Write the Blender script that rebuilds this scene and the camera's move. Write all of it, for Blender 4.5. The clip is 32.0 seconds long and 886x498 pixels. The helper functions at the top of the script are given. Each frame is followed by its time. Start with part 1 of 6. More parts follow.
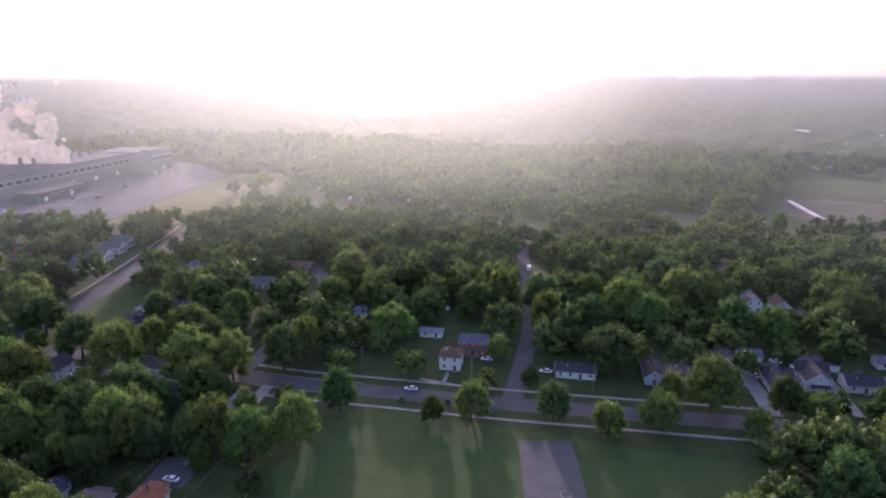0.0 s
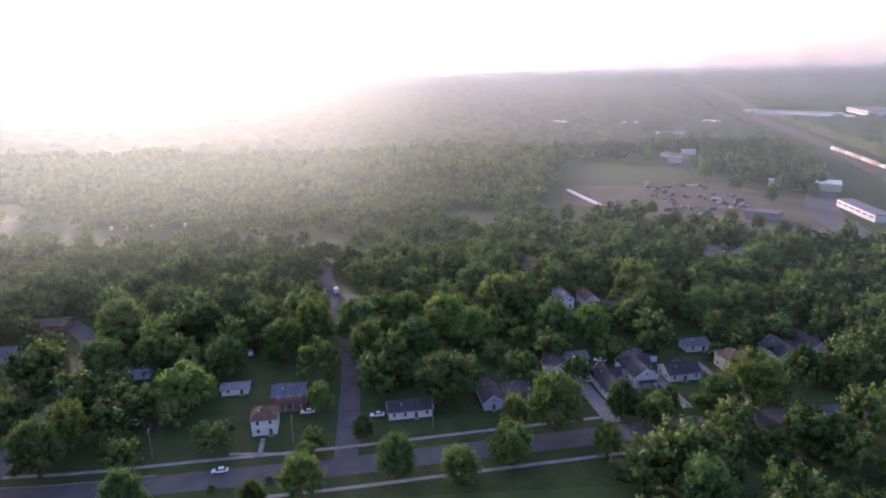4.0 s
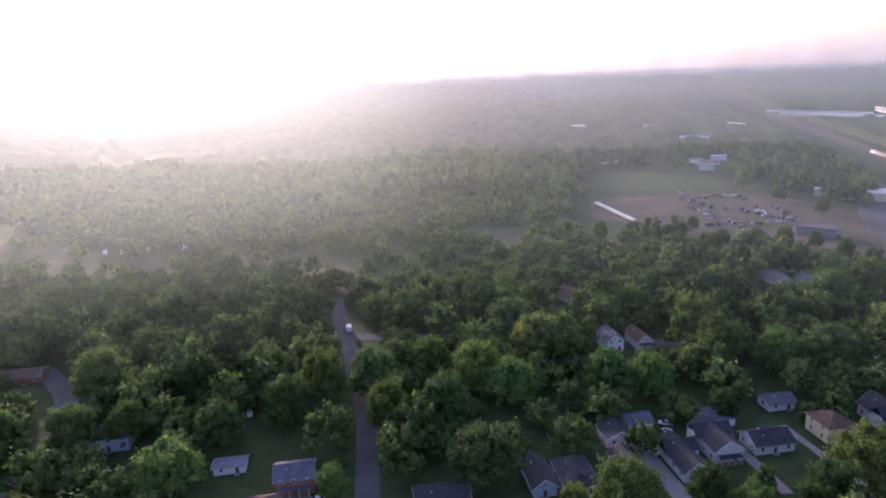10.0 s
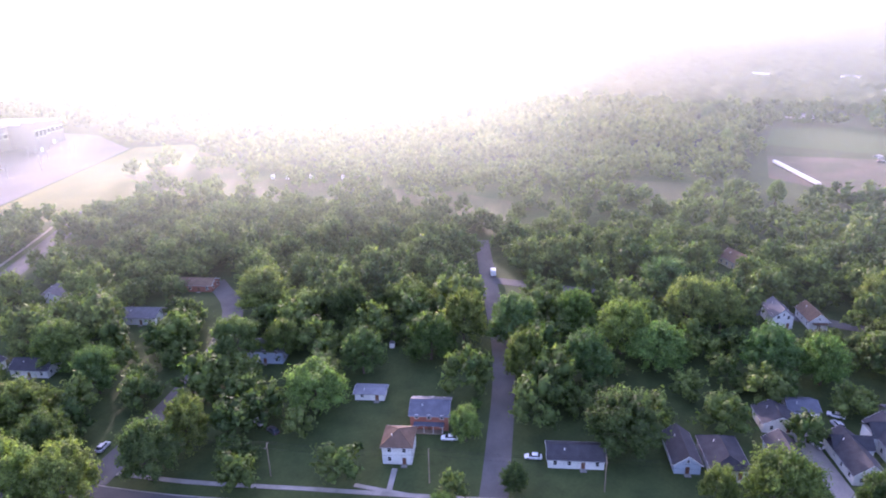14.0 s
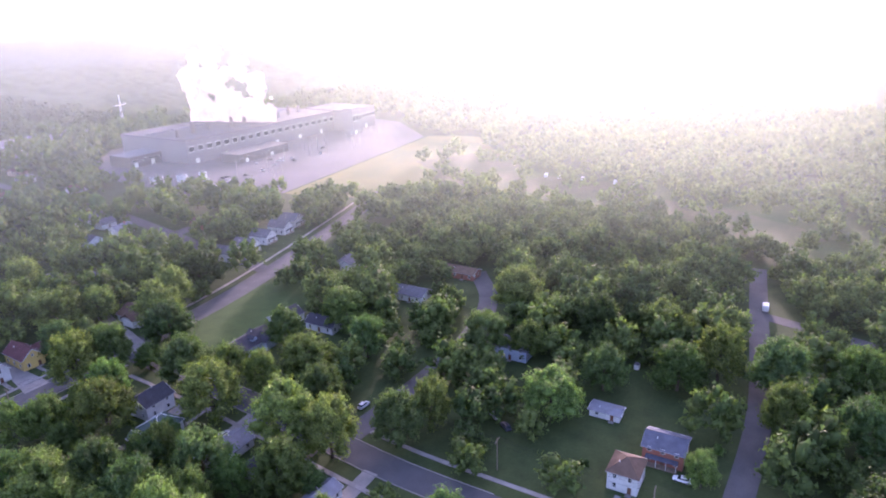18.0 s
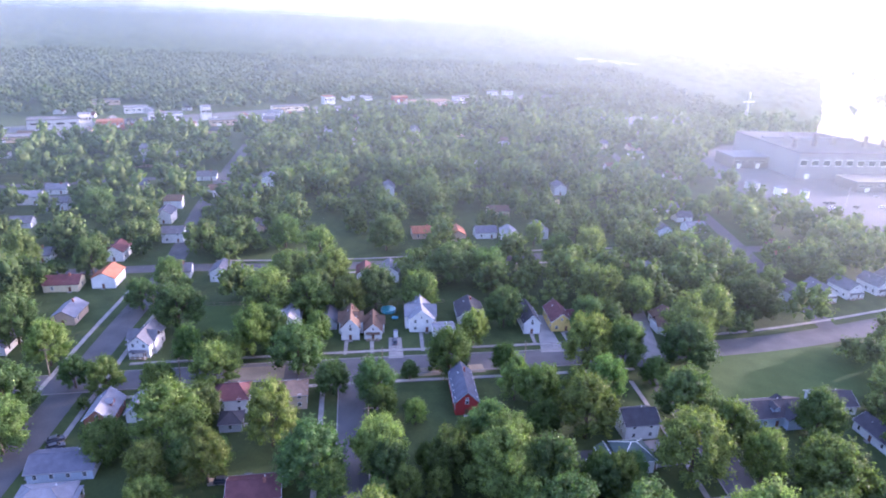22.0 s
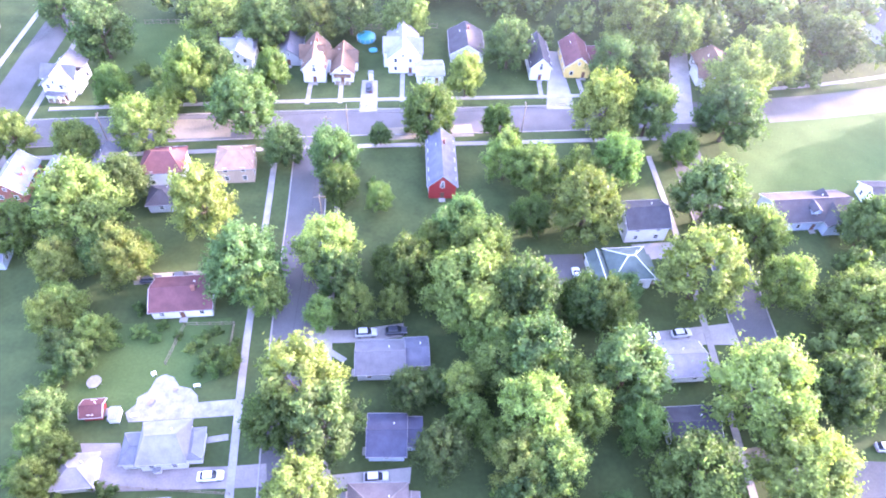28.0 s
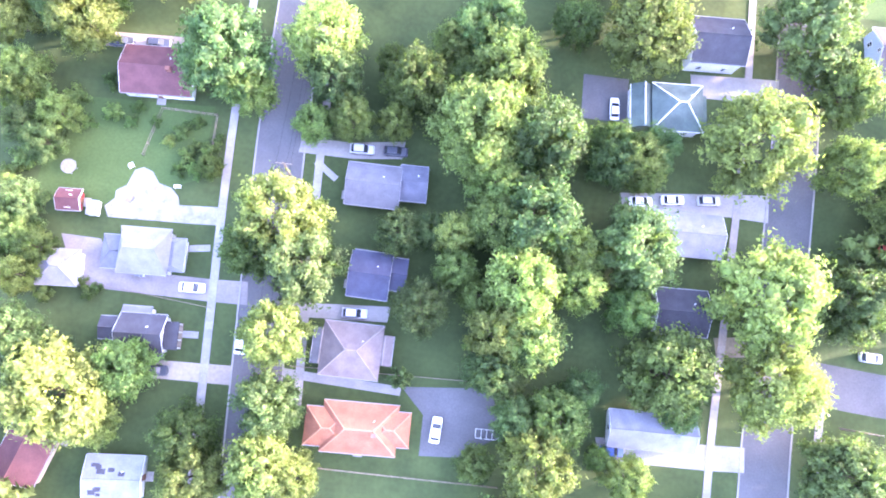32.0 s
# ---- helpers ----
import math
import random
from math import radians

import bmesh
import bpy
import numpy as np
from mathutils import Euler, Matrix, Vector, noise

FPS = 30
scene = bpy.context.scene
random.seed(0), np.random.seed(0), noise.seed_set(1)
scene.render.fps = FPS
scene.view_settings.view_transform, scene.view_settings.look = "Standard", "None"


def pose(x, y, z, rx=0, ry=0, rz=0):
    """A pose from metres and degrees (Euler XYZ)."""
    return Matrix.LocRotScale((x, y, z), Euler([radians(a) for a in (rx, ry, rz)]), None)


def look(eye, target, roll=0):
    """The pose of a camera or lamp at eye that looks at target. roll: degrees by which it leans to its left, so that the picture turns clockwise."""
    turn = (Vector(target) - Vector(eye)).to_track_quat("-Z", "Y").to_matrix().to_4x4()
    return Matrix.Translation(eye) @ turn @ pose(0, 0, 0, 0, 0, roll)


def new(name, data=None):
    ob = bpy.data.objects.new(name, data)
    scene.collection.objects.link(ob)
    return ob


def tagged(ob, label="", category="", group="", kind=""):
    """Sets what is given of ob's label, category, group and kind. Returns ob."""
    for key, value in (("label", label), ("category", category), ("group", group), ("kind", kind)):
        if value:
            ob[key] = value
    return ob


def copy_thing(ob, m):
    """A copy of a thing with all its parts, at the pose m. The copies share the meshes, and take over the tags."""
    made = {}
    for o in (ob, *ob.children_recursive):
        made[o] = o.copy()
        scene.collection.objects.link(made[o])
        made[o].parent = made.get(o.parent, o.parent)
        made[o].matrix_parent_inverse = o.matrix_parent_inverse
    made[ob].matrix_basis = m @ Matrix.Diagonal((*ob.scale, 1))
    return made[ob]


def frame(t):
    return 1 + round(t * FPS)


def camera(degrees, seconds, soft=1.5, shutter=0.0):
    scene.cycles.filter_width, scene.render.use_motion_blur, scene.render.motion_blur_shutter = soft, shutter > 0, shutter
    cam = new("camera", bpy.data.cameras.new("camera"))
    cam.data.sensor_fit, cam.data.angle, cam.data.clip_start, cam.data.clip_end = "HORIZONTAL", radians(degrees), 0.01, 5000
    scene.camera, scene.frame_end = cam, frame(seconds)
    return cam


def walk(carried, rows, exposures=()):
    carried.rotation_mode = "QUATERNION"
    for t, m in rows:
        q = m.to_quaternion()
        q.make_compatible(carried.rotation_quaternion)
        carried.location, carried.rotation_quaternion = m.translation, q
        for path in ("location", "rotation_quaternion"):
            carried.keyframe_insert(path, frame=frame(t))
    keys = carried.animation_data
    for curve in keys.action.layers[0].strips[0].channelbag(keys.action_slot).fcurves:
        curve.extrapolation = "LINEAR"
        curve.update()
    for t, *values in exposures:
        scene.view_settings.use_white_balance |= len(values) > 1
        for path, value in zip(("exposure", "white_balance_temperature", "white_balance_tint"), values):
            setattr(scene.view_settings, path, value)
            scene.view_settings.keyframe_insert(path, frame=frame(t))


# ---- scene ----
# the camera, carried by a small drone, and its flight
cam = camera(68.27, 32.0, soft=1.9)
PATH = [
    (0, (126.64, 473.20, 106.91), (218.24, 503.36, 80.45), -0.10),
    (0.5, (129.48, 475.18, 107.52), (220.94, 505.74, 81.04), -0.21),
    (1, (132.49, 476.68, 107.82), (224.48, 505.60, 81.32), -0.36),
    (1.5, (136.49, 477.74, 107.56), (230.56, 499.02, 81.14), -0.67),
    (2, (140.98, 479.64, 107.42), (236.50, 492.77, 80.89), -0.88),
    (2.5, (145.03, 481.65, 107.59), (241.10, 489.42, 80.94), -1.05),
    (3, (148.59, 483.09, 107.47), (244.95, 485.70, 80.85), -1.28),
    (3.5, (152.34, 484.50, 107.93), (248.70, 484.85, 81.18), -1.43),
    (4, (156.62, 485.95, 108.05), (252.96, 484.62, 81.27), -1.49),
    (4.5, (160.71, 487.10, 108.36), (257.00, 484.88, 81.47), -1.62),
    (6.5, (177.92, 489.82, 109.26), (274.15, 486.72, 82.24), -1.95),
    (7, (182.17, 490.03, 109.51), (278.42, 487.26, 82.54), -2.05),
    (7.5, (186.35, 490.12, 109.46), (282.64, 487.74, 82.61), -2.05),
    (8, (189.95, 490.02, 109.71), (286.30, 488.28, 82.98), -2.15),
    (8.5, (192.59, 490.61, 109.97), (288.96, 489.16, 83.30), -2.22),
    (9, (194.80, 491.21, 110.08), (291.18, 490.04, 83.45), -2.21),
    (9.5, (196.50, 491.82, 109.94), (292.94, 491.21, 83.51), -2.31),
    (10, (198.15, 492.11, 109.75), (294.64, 492.34, 83.50), -2.34),
    (10.5, (199.31, 492.32, 109.56), (295.73, 493.89, 83.08), -2.25),
    (11, (200.24, 492.60, 110.02), (296.01, 495.62, 81.41), -2.26),
    (11.5, (200.69, 492.63, 110.30), (295.76, 496.80, 79.56), -2.12),
    (12, (201.34, 492.52, 110.54), (295.72, 497.29, 77.81), -2.16),
    (12.5, (201.73, 492.66, 110.80), (295.57, 497.84, 76.63), -2.11),
    (13, (202.29, 493.20, 110.70), (295.85, 499.04, 75.89), -1.97),
    (13.5, (202.97, 494.15, 110.81), (295.91, 506.77, 76.13), -1.61),
    (14, (204.08, 494.36, 109.05), (295.51, 516.47, 75.11), -1.35),
    (14.5, (204.01, 494.34, 108.80), (294.16, 521.63, 75.20), -1.17),
    (16.5, (202.77, 490.57, 113.49), (284.67, 537.12, 79.94), -2.08),
    (17, (204.00, 490.35, 113.69), (281.82, 543.42, 80.10), -1.99),
    (17.5, (204.45, 490.46, 114.18), (280.55, 545.87, 80.42), -1.91),
    (18, (204.96, 491.39, 114.51), (279.10, 549.38, 80.71), -1.72),
    (18.5, (206.46, 492.70, 114.82), (274.90, 557.34, 81.08), -1.32),
    (19, (209.29, 494.08, 114.95), (272.92, 563.43, 81.16), -1.13),
    (19.5, (212.06, 497.17, 114.13), (268.97, 572.22, 80.52), -0.63),
    (20, (215.46, 500.59, 114.06), (258.70, 584.20, 80.30), -0.02),
    (20.5, (218.16, 504.24, 113.27), (243.45, 594.87, 79.42), 1.09),
    (21, (220.95, 508.48, 112.65), (234.34, 601.49, 78.46), 1.63),
    (21.5, (223.00, 512.03, 112.21), (230.19, 605.68, 77.87), 2.15),
    (22, (225.59, 515.61, 111.99), (228.38, 609.44, 77.51), 2.27),
    (22.5, (227.29, 519.27, 111.99), (226.56, 613.04, 77.26), 2.52),
    (23, (229.23, 522.65, 111.74), (225.97, 616.33, 76.89), 2.51),
    (23.5, (230.46, 526.04, 112.27), (225.44, 619.54, 77.17), 2.76),
    (24, (231.79, 529.83, 111.93), (225.96, 622.68, 75.27), 2.84),
    (24.5, (232.87, 533.24, 112.24), (227.14, 624.45, 71.65), 3.05),
    (26.5, (237.22, 549.23, 112.60), (233.93, 633.51, 58.87), 3.17),
    (27, (238.95, 554.46, 114.21), (236.57, 632.55, 51.80), 3.09),
    (27.5, (239.01, 559.54, 115.20), (238.31, 630.95, 45.20), 3.66),
    (28, (239.55, 564.11, 115.77), (240.06, 628.97, 39.65), 4.09),
    (28.5, (240.12, 568.35, 115.61), (241.50, 627.32, 34.87), 4.53),
    (29, (240.37, 574.27, 117.05), (241.56, 626.07, 31.53), 5.67),
    (29.5, (240.90, 577.95, 116.80), (241.91, 621.68, 26.87), 7.11),
    (30, (242.01, 582.58, 117.11), (242.54, 617.98, 23.59), 8.77),
    (30.5, (241.79, 587.62, 117.64), (242.90, 617.97, 22.36), 11.10),
    (31, (241.44, 592.09, 118.04), (243.16, 617.78, 21.41), 14.21),
    (31.5, (240.71, 597.55, 118.71), (243.54, 617.63, 20.79), 19.37),
    (32, (239.61, 602.98, 119.15), (243.33, 619.51, 20.59), 24.89),
]
EXPOSURES = [(0, 1.55, 5800, 49), (2, 1.5, 5800, 49), (4, 1.65, 5800, 48), (9, 1.55, 5700, 48), (11, 1.45, 5700, 50), (12, 2.2, 5700, 52), (13, 2.5, 5650, 53), (14.2, 2.75, 5650, 54), (17, 2.6, 5700, 55), (19, 2.5, 5700, 55), (20, 2.35, 5600, 47), (21, 2.55, 5350, 47), (22, 3.0, 5300, 50), (23, 3.35, 5300, 54), (24.5, 3.6, 5350, 56), (26.5, 4.5, 5450, 56), (28, 4.95, 5700, 52), (32, 5.15, 5850, 47)]
walk(cam, [(t, look(eye, aim, roll)) for t, eye, aim, roll in PATH], EXPOSURES)

# ---- daylight: a low hazy sun ----
SUN_YAW, SUN_UP = -66.0, 10.0
sun_way = Vector((math.sin(radians(-SUN_YAW)) * math.cos(radians(SUN_UP)), math.cos(radians(SUN_YAW)) * math.cos(radians(SUN_UP)), math.sin(radians(SUN_UP))))
world = bpy.data.worlds.new("morning_sky")
scene.world = world
world.use_nodes = True
wn = world.node_tree
sky = wn.nodes.new("ShaderNodeTexSky")
sky.sky_type, sky.sun_disc = "NISHITA", False
sky.sun_elevation, sky.sun_rotation = radians(SUN_UP), radians(-SUN_YAW)
sky.dust_density, sky.air_density, sky.ozone_density = 2.2, 1.0, 0.8
wn.nodes["Background"].inputs["Strength"].default_value = 0.15
wn.links.new(sky.outputs[0], wn.nodes["Background"].inputs["Color"])
sun = new("sun", bpy.data.lights.new("sun", "SUN"))
sun.data.energy, sun.data.angle, sun.data.color = 2.1, radians(0.8), (1.0, 0.88, 0.68)
sun.matrix_world = look(sun_way * 600, (0, 0, 0))


# ---- materials ----
def material(name, colour, second=None, scale=1.0, fine=12.0, rough=0.8, bump=0.2, metal=0.0, vary=0.0, leaf=0.0, contrast=0.5, warmth=(1.05, 1.3, 0.56)):
    """A surface with broad stains and fine grain; vary: spread between objects; leaf: share of light that passes through."""
    m = bpy.data.materials.new(name)
    m.use_nodes = True
    t = m.node_tree
    n, ln = t.nodes, t.links
    p = n["Principled BSDF"]
    second = second or tuple(c * 0.7 for c in colour)
    where = n.new("ShaderNodeNewGeometry").outputs["Position"]
    broad, grain = n.new("ShaderNodeTexNoise"), n.new("ShaderNodeTexNoise")
    for node, s, d in ((broad, scale, 4.0), (grain, fine, 3.0)):
        ln.new(where, node.inputs["Vector"])
        node.inputs["Scale"].default_value, node.inputs["Detail"].default_value = s, d
    ramp = n.new("ShaderNodeValToRGB")
    ramp.color_ramp.elements[0].position, ramp.color_ramp.elements[1].position = 0.5 - contrast / 2.6, 0.5 + contrast / 2.6
    ramp.color_ramp.elements[0].color, ramp.color_ramp.elements[1].color = (*second, 1), (*colour, 1)
    ln.new(broad.outputs["Fac"], ramp.inputs["Fac"])
    hsv = n.new("ShaderNodeHueSaturation")
    ln.new(ramp.outputs["Color"], hsv.inputs["Color"])
    level = n.new("ShaderNodeMapRange")
    level.inputs["To Min"].default_value, level.inputs["To Max"].default_value = 0.72, 1.28
    ln.new(grain.outputs["Fac"], level.inputs["Value"])
    last = level.outputs[0]
    if leaf:
        island, each = n.new("ShaderNodeMapRange"), n.new("ShaderNodeMath")
        island.inputs["To Min"].default_value, island.inputs["To Max"].default_value = 0.62, 1.42
        each.operation = "MULTIPLY"
        ln.new(n.new("ShaderNodeNewGeometry").outputs["Random Per Island"], island.inputs["Value"])
        ln.new(last, each.inputs[0]), ln.new(island.outputs[0], each.inputs[1])
        last = each.outputs[0]
    if vary:
        info = n.new("ShaderNodeObjectInfo")
        own = n.new("ShaderNodeMapRange")
        own.inputs["To Min"].default_value, own.inputs["To Max"].default_value = 1 - vary, 1 + vary
        ln.new(info.outputs["Random"], own.inputs["Value"])
        times = n.new("ShaderNodeMath")
        times.operation = "MULTIPLY"
        ln.new(last, times.inputs[0]), ln.new(own.outputs[0], times.inputs[1])
        last = times.outputs[0]
        hue = n.new("ShaderNodeMapRange")
        hue.inputs["To Min"].default_value, hue.inputs["To Max"].default_value = 0.5 - vary * 0.07, 0.5 + vary * 0.05
        swap = n.new("ShaderNodeMath")
        swap.operation = "PINGPONG"
        mul = n.new("ShaderNodeMath")
        mul.operation = "MULTIPLY"
        mul.inputs[1].default_value = 7.31
        swap.inputs[1].default_value = 1.0
        ln.new(info.outputs["Random"], mul.inputs[0]), ln.new(mul.outputs[0], swap.inputs[0])
        ln.new(swap.outputs[0], hue.inputs["Value"]), ln.new(hue.outputs[0], hsv.inputs["Hue"])
    ln.new(last, hsv.inputs["Value"])
    ln.new(hsv.outputs["Color"], p.inputs["Base Color"])
    p.inputs["Specular IOR Level"].default_value = 0.5 if rough < 0.6 else 0.2
    p.inputs["Roughness"].default_value, p.inputs["Metallic"].default_value = rough, metal
    if bump:
        b = n.new("ShaderNodeBump")
        b.inputs["Strength"].default_value, b.inputs["Distance"].default_value = bump, 0.05
        ln.new(grain.outputs["Fac"], b.inputs["Height"]), ln.new(b.outputs[0], p.inputs["Normal"])
    if leaf:
        p.inputs["Specular IOR Level"].default_value = 0.15
        through_leaf, mix = n.new("ShaderNodeBsdfTranslucent"), n.new("ShaderNodeMixShader")
        warm = n.new("ShaderNodeMix")
        warm.data_type, warm.blend_type = "RGBA", "MULTIPLY"
        warm.inputs[0].default_value = 1.0
        warm.inputs["B"].default_value = (*warmth, 1)
        ln.new(hsv.outputs["Color"], warm.inputs["A"]), ln.new(warm.outputs["Result"], through_leaf.inputs["Color"])
        mix.inputs[0].default_value = leaf
        ln.new(p.outputs[0], mix.inputs[1]), ln.new(through_leaf.outputs[0], mix.inputs[2])
        ln.new(mix.outputs[0], n["Material Output"].inputs["Surface"])
    return m


GRASS = material("lawn_grass", (0.056, 0.08, 0.025), (0.032, 0.05, 0.017), 0.16, 1.1, 0.95, 0.5, contrast=0.6)
DRY = material("dry_meadow", (0.18, 0.17, 0.06), (0.095, 0.12, 0.04), 0.02, 0.5, 0.95, 0.4)
SCRUB = material("rough_scrub_grass", (0.105, 0.13, 0.045), (0.06, 0.085, 0.03), 0.03, 0.5, 0.95, 0.4)
SCRUB_DRY = material("dry_scrub_earth", (0.125, 0.125, 0.062), (0.085, 0.1, 0.042), 0.03, 0.4, 0.95, 0.4)
LAWN = material("mown_lawn", (0.062, 0.1, 0.028), (0.04, 0.07, 0.02), 0.16, 2.0, 0.95, 0.4, contrast=0.8)
ASPHALT = material("worn_asphalt", (0.108, 0.106, 0.106), (0.08, 0.079, 0.08), 0.15, 3.0, 0.85, 0.25)
CONCRETE = material("pale_concrete", (0.28, 0.262, 0.245), (0.2, 0.19, 0.178), 0.25, 4.0, 0.85, 0.2, vary=0.08)
GRAVEL = material("packed_gravel", (0.3, 0.26, 0.22), (0.2, 0.17, 0.14), 0.05, 1.5, 0.95, 0.4)
DIRT = material("bare_earth", (0.21, 0.18, 0.135), (0.13, 0.115, 0.085), 0.1, 2.0, 0.95, 0.4)
LEAVES = material("broad_leaves", (0.122, 0.182, 0.05), (0.07, 0.118, 0.036), 0.35, 3.0, 0.65, 0.0, vary=0.34, leaf=0.46)
LEAVES_DEEP = material("deep_green_leaves", (0.095, 0.15, 0.05), (0.055, 0.098, 0.036), 0.35, 3.0, 0.65, 0.0, vary=0.3, leaf=0.44)
LEAVES_PALE = material("pale_leaves", (0.168, 0.22, 0.06), (0.105, 0.152, 0.044), 0.35, 3.0, 0.65, 0.0, vary=0.28, leaf=0.46)
WOODS = material("woodland_leaves", (0.14, 0.185, 0.055), (0.045, 0.08, 0.026), 0.06, 0.9, 0.7, 0.0, leaf=0.36, contrast=0.42)
CANOPY = material("distant_canopy", (0.1, 0.13, 0.045), (0.05, 0.078, 0.028), 0.012, 0.25, 0.85, 0.0, leaf=0.06, contrast=0.8)
YOUNG = material("young_woodland_leaves", (0.18, 0.22, 0.07), (0.1, 0.14, 0.045), 0.03, 0.9, 0.7, 0.0, leaf=0.34, contrast=0.75)
BARK = material("grey_bark", (0.12, 0.095, 0.07), (0.07, 0.055, 0.04), 1.5, 8.0, 0.95, 0.5)


def siding(name, colour):
    return material(name, colour, tuple(c * 0.86 for c in colour), 0.4, 6.0, 0.6, 0.15)


def shingle(name, colour):
    return material(name, colour, tuple(c * 0.72 for c in colour), 0.5, 5.0, 0.9, 0.5)


WHITE_SIDING, CREAM_SIDING = siding("white_siding", (0.64, 0.64, 0.62)), siding("cream_siding", (0.62, 0.54, 0.36))
YELLOW_SIDING, GREY_SIDING = siding("yellow_siding", (0.66, 0.48, 0.16)), siding("grey_siding", (0.42, 0.43, 0.44))
BLUE_SIDING, RED_SIDING = siding("pale_blue_siding", (0.4, 0.47, 0.55)), siding("barn_red_siding", (0.33, 0.045, 0.04))
BRICK_WALL, TAN_SIDING = siding("red_brickwork", (0.3, 0.12, 0.085)), siding("tan_siding", (0.5, 0.38, 0.28))
GREY_ROOF, DARK_ROOF = shingle("grey_shingles", (0.135, 0.135, 0.148)), shingle("charcoal_shingles", (0.062, 0.06, 0.068))
MAROON_ROOF, BROWN_ROOF = shingle("maroon_shingles", (0.125, 0.055, 0.055)), shingle("brown_shingles", (0.14, 0.093, 0.066))
ORANGE_ROOF, TAUPE_ROOF = shingle("terracotta_shingles", (0.31, 0.125, 0.07)), shingle("taupe_shingles", (0.17, 0.138, 0.128))
GREEN_ROOF, PALE_ROOF = shingle("sea_green_shingles", (0.1, 0.135, 0.12)), shingle("pale_metal_roofing", (0.21, 0.215, 0.24))
BRIGHT_ROOF = shingle("bright_white_roofing", (0.2, 0.2, 0.21))
BLUE_ROOF, TAN_ROOF = shingle("slate_blue_shingles", (0.115, 0.12, 0.15)), shingle("tan_shingles", (0.29, 0.185, 0.125))
NAVY_ROOF = shingle("navy_shingles", (0.06, 0.065, 0.1))
TRIM = siding("white_trim_paint", (0.7, 0.7, 0.68))
GUTTER = siding("dull_gutter_metal", (0.26, 0.26, 0.265))
DOOR_PAINT = siding("brown_door_paint", (0.16, 0.08, 0.05))
BRICK = material("chimney_brick", (0.28, 0.12, 0.09), None, 2.0, 9.0, 0.9, 0.4)
WOOD = material("weathered_wood", (0.25, 0.2, 0.15), None, 1.0, 9.0, 0.9, 0.4)
STEEL = material("dull_steel", (0.4, 0.41, 0.42), None, 0.6, 5.0, 0.45, 0.05, metal=0.6)
RUBBER = material("black_rubber", (0.02, 0.02, 0.02), None, 3.0, 20.0, 0.8, 0.1)
GLASS = material("dark_glass", (0.03, 0.035, 0.04), None, 1.0, 5.0, 0.08, 0.0)


# ---- mesh helpers ----
def link(name, me, mat, parent=None, label=""):
    if mat and not me.materials:
        me.materials.append(mat)
    ob = new(name, me)
    ob.parent = parent
    if label:
        tagged(ob, label)
    return ob


def part(name, bm, mat, parent=None, label=""):
    """Links a bmesh as one mesh object under a thing or a part."""
    me = bpy.data.meshes.new(name)
    bm.to_mesh(me)
    bm.free()
    return link(name, me, mat, parent, label)


def thing(name, m, label, category, group="", kind=""):
    ob = new(name)
    ob.empty_display_size = 0.3
    ob.matrix_world = m
    return tagged(ob, label, category, group, kind)


def add_box(bm, x0, x1, y0, y1, z0, z1, m=None, taper=0.0):
    vs = []
    for z, k in ((z0, 0.0), (z1, taper)):
        for x, y in ((x0 + k, y0 + k), (x1 - k, y0 + k), (x1 - k, y1 - k), (x0 + k, y1 - k)):
            v = Vector((x, y, z))
            vs.append(bm.verts.new(m @ v if m else v))
    for f in ((3, 2, 1, 0), (4, 5, 6, 7), (0, 1, 5, 4), (1, 2, 6, 5), (2, 3, 7, 6), (3, 0, 4, 7)):
        bm.faces.new([vs[i] for i in f])
    return vs


def box_mesh(x0, x1, y0, y1, z0, z1, bevel=0.0, taper=0.0):
    bm = bmesh.new()
    add_box(bm, x0, x1, y0, y1, z0, z1, taper=taper)
    if bevel:
        bmesh.ops.bevel(bm, geom=bm.edges[:], offset=bevel, segments=1, affect="EDGES")
    return bm


def rod(bm, a, b, r0, r1, sides=7):
    a, b = Vector(a), Vector(b)
    turn = (b - a).to_track_quat("Z", "Y").to_matrix()
    rings = []
    for c, r in ((a, r0), (b, r1)):
        rings.append([bm.verts.new(c + turn @ Vector((r * math.cos(k * math.tau / sides), r * math.sin(k * math.tau / sides), 0))) for k in range(sides)])
    for k in range(sides):
        bm.faces.new((rings[0][k], rings[0][(k + 1) % sides], rings[1][(k + 1) % sides], rings[1][k]))
    bm.faces.new(rings[0][::-1]), bm.faces.new(rings[1])


def tube(bm, pts, r, sides=4):
    """One unbroken thin tube through the points."""
    rings = []
    for i, p in enumerate(pts):
        d = (pts[min(i + 1, len(pts) - 1)] - pts[max(i - 1, 0)]).normalized()
        turn = d.to_track_quat("Z", "Y").to_matrix()
        rings.append([bm.verts.new(p + turn @ Vector((r * math.cos(k * math.tau / sides), r * math.sin(k * math.tau / sides), 0))) for k in range(sides)])
    for a, b in zip(rings, rings[1:]):
        for k in range(sides):
            bm.faces.new((a[k], a[(k + 1) % sides], b[(k + 1) % sides], b[k]))
    bm.faces.new(rings[0][::-1]), bm.faces.new(rings[-1])


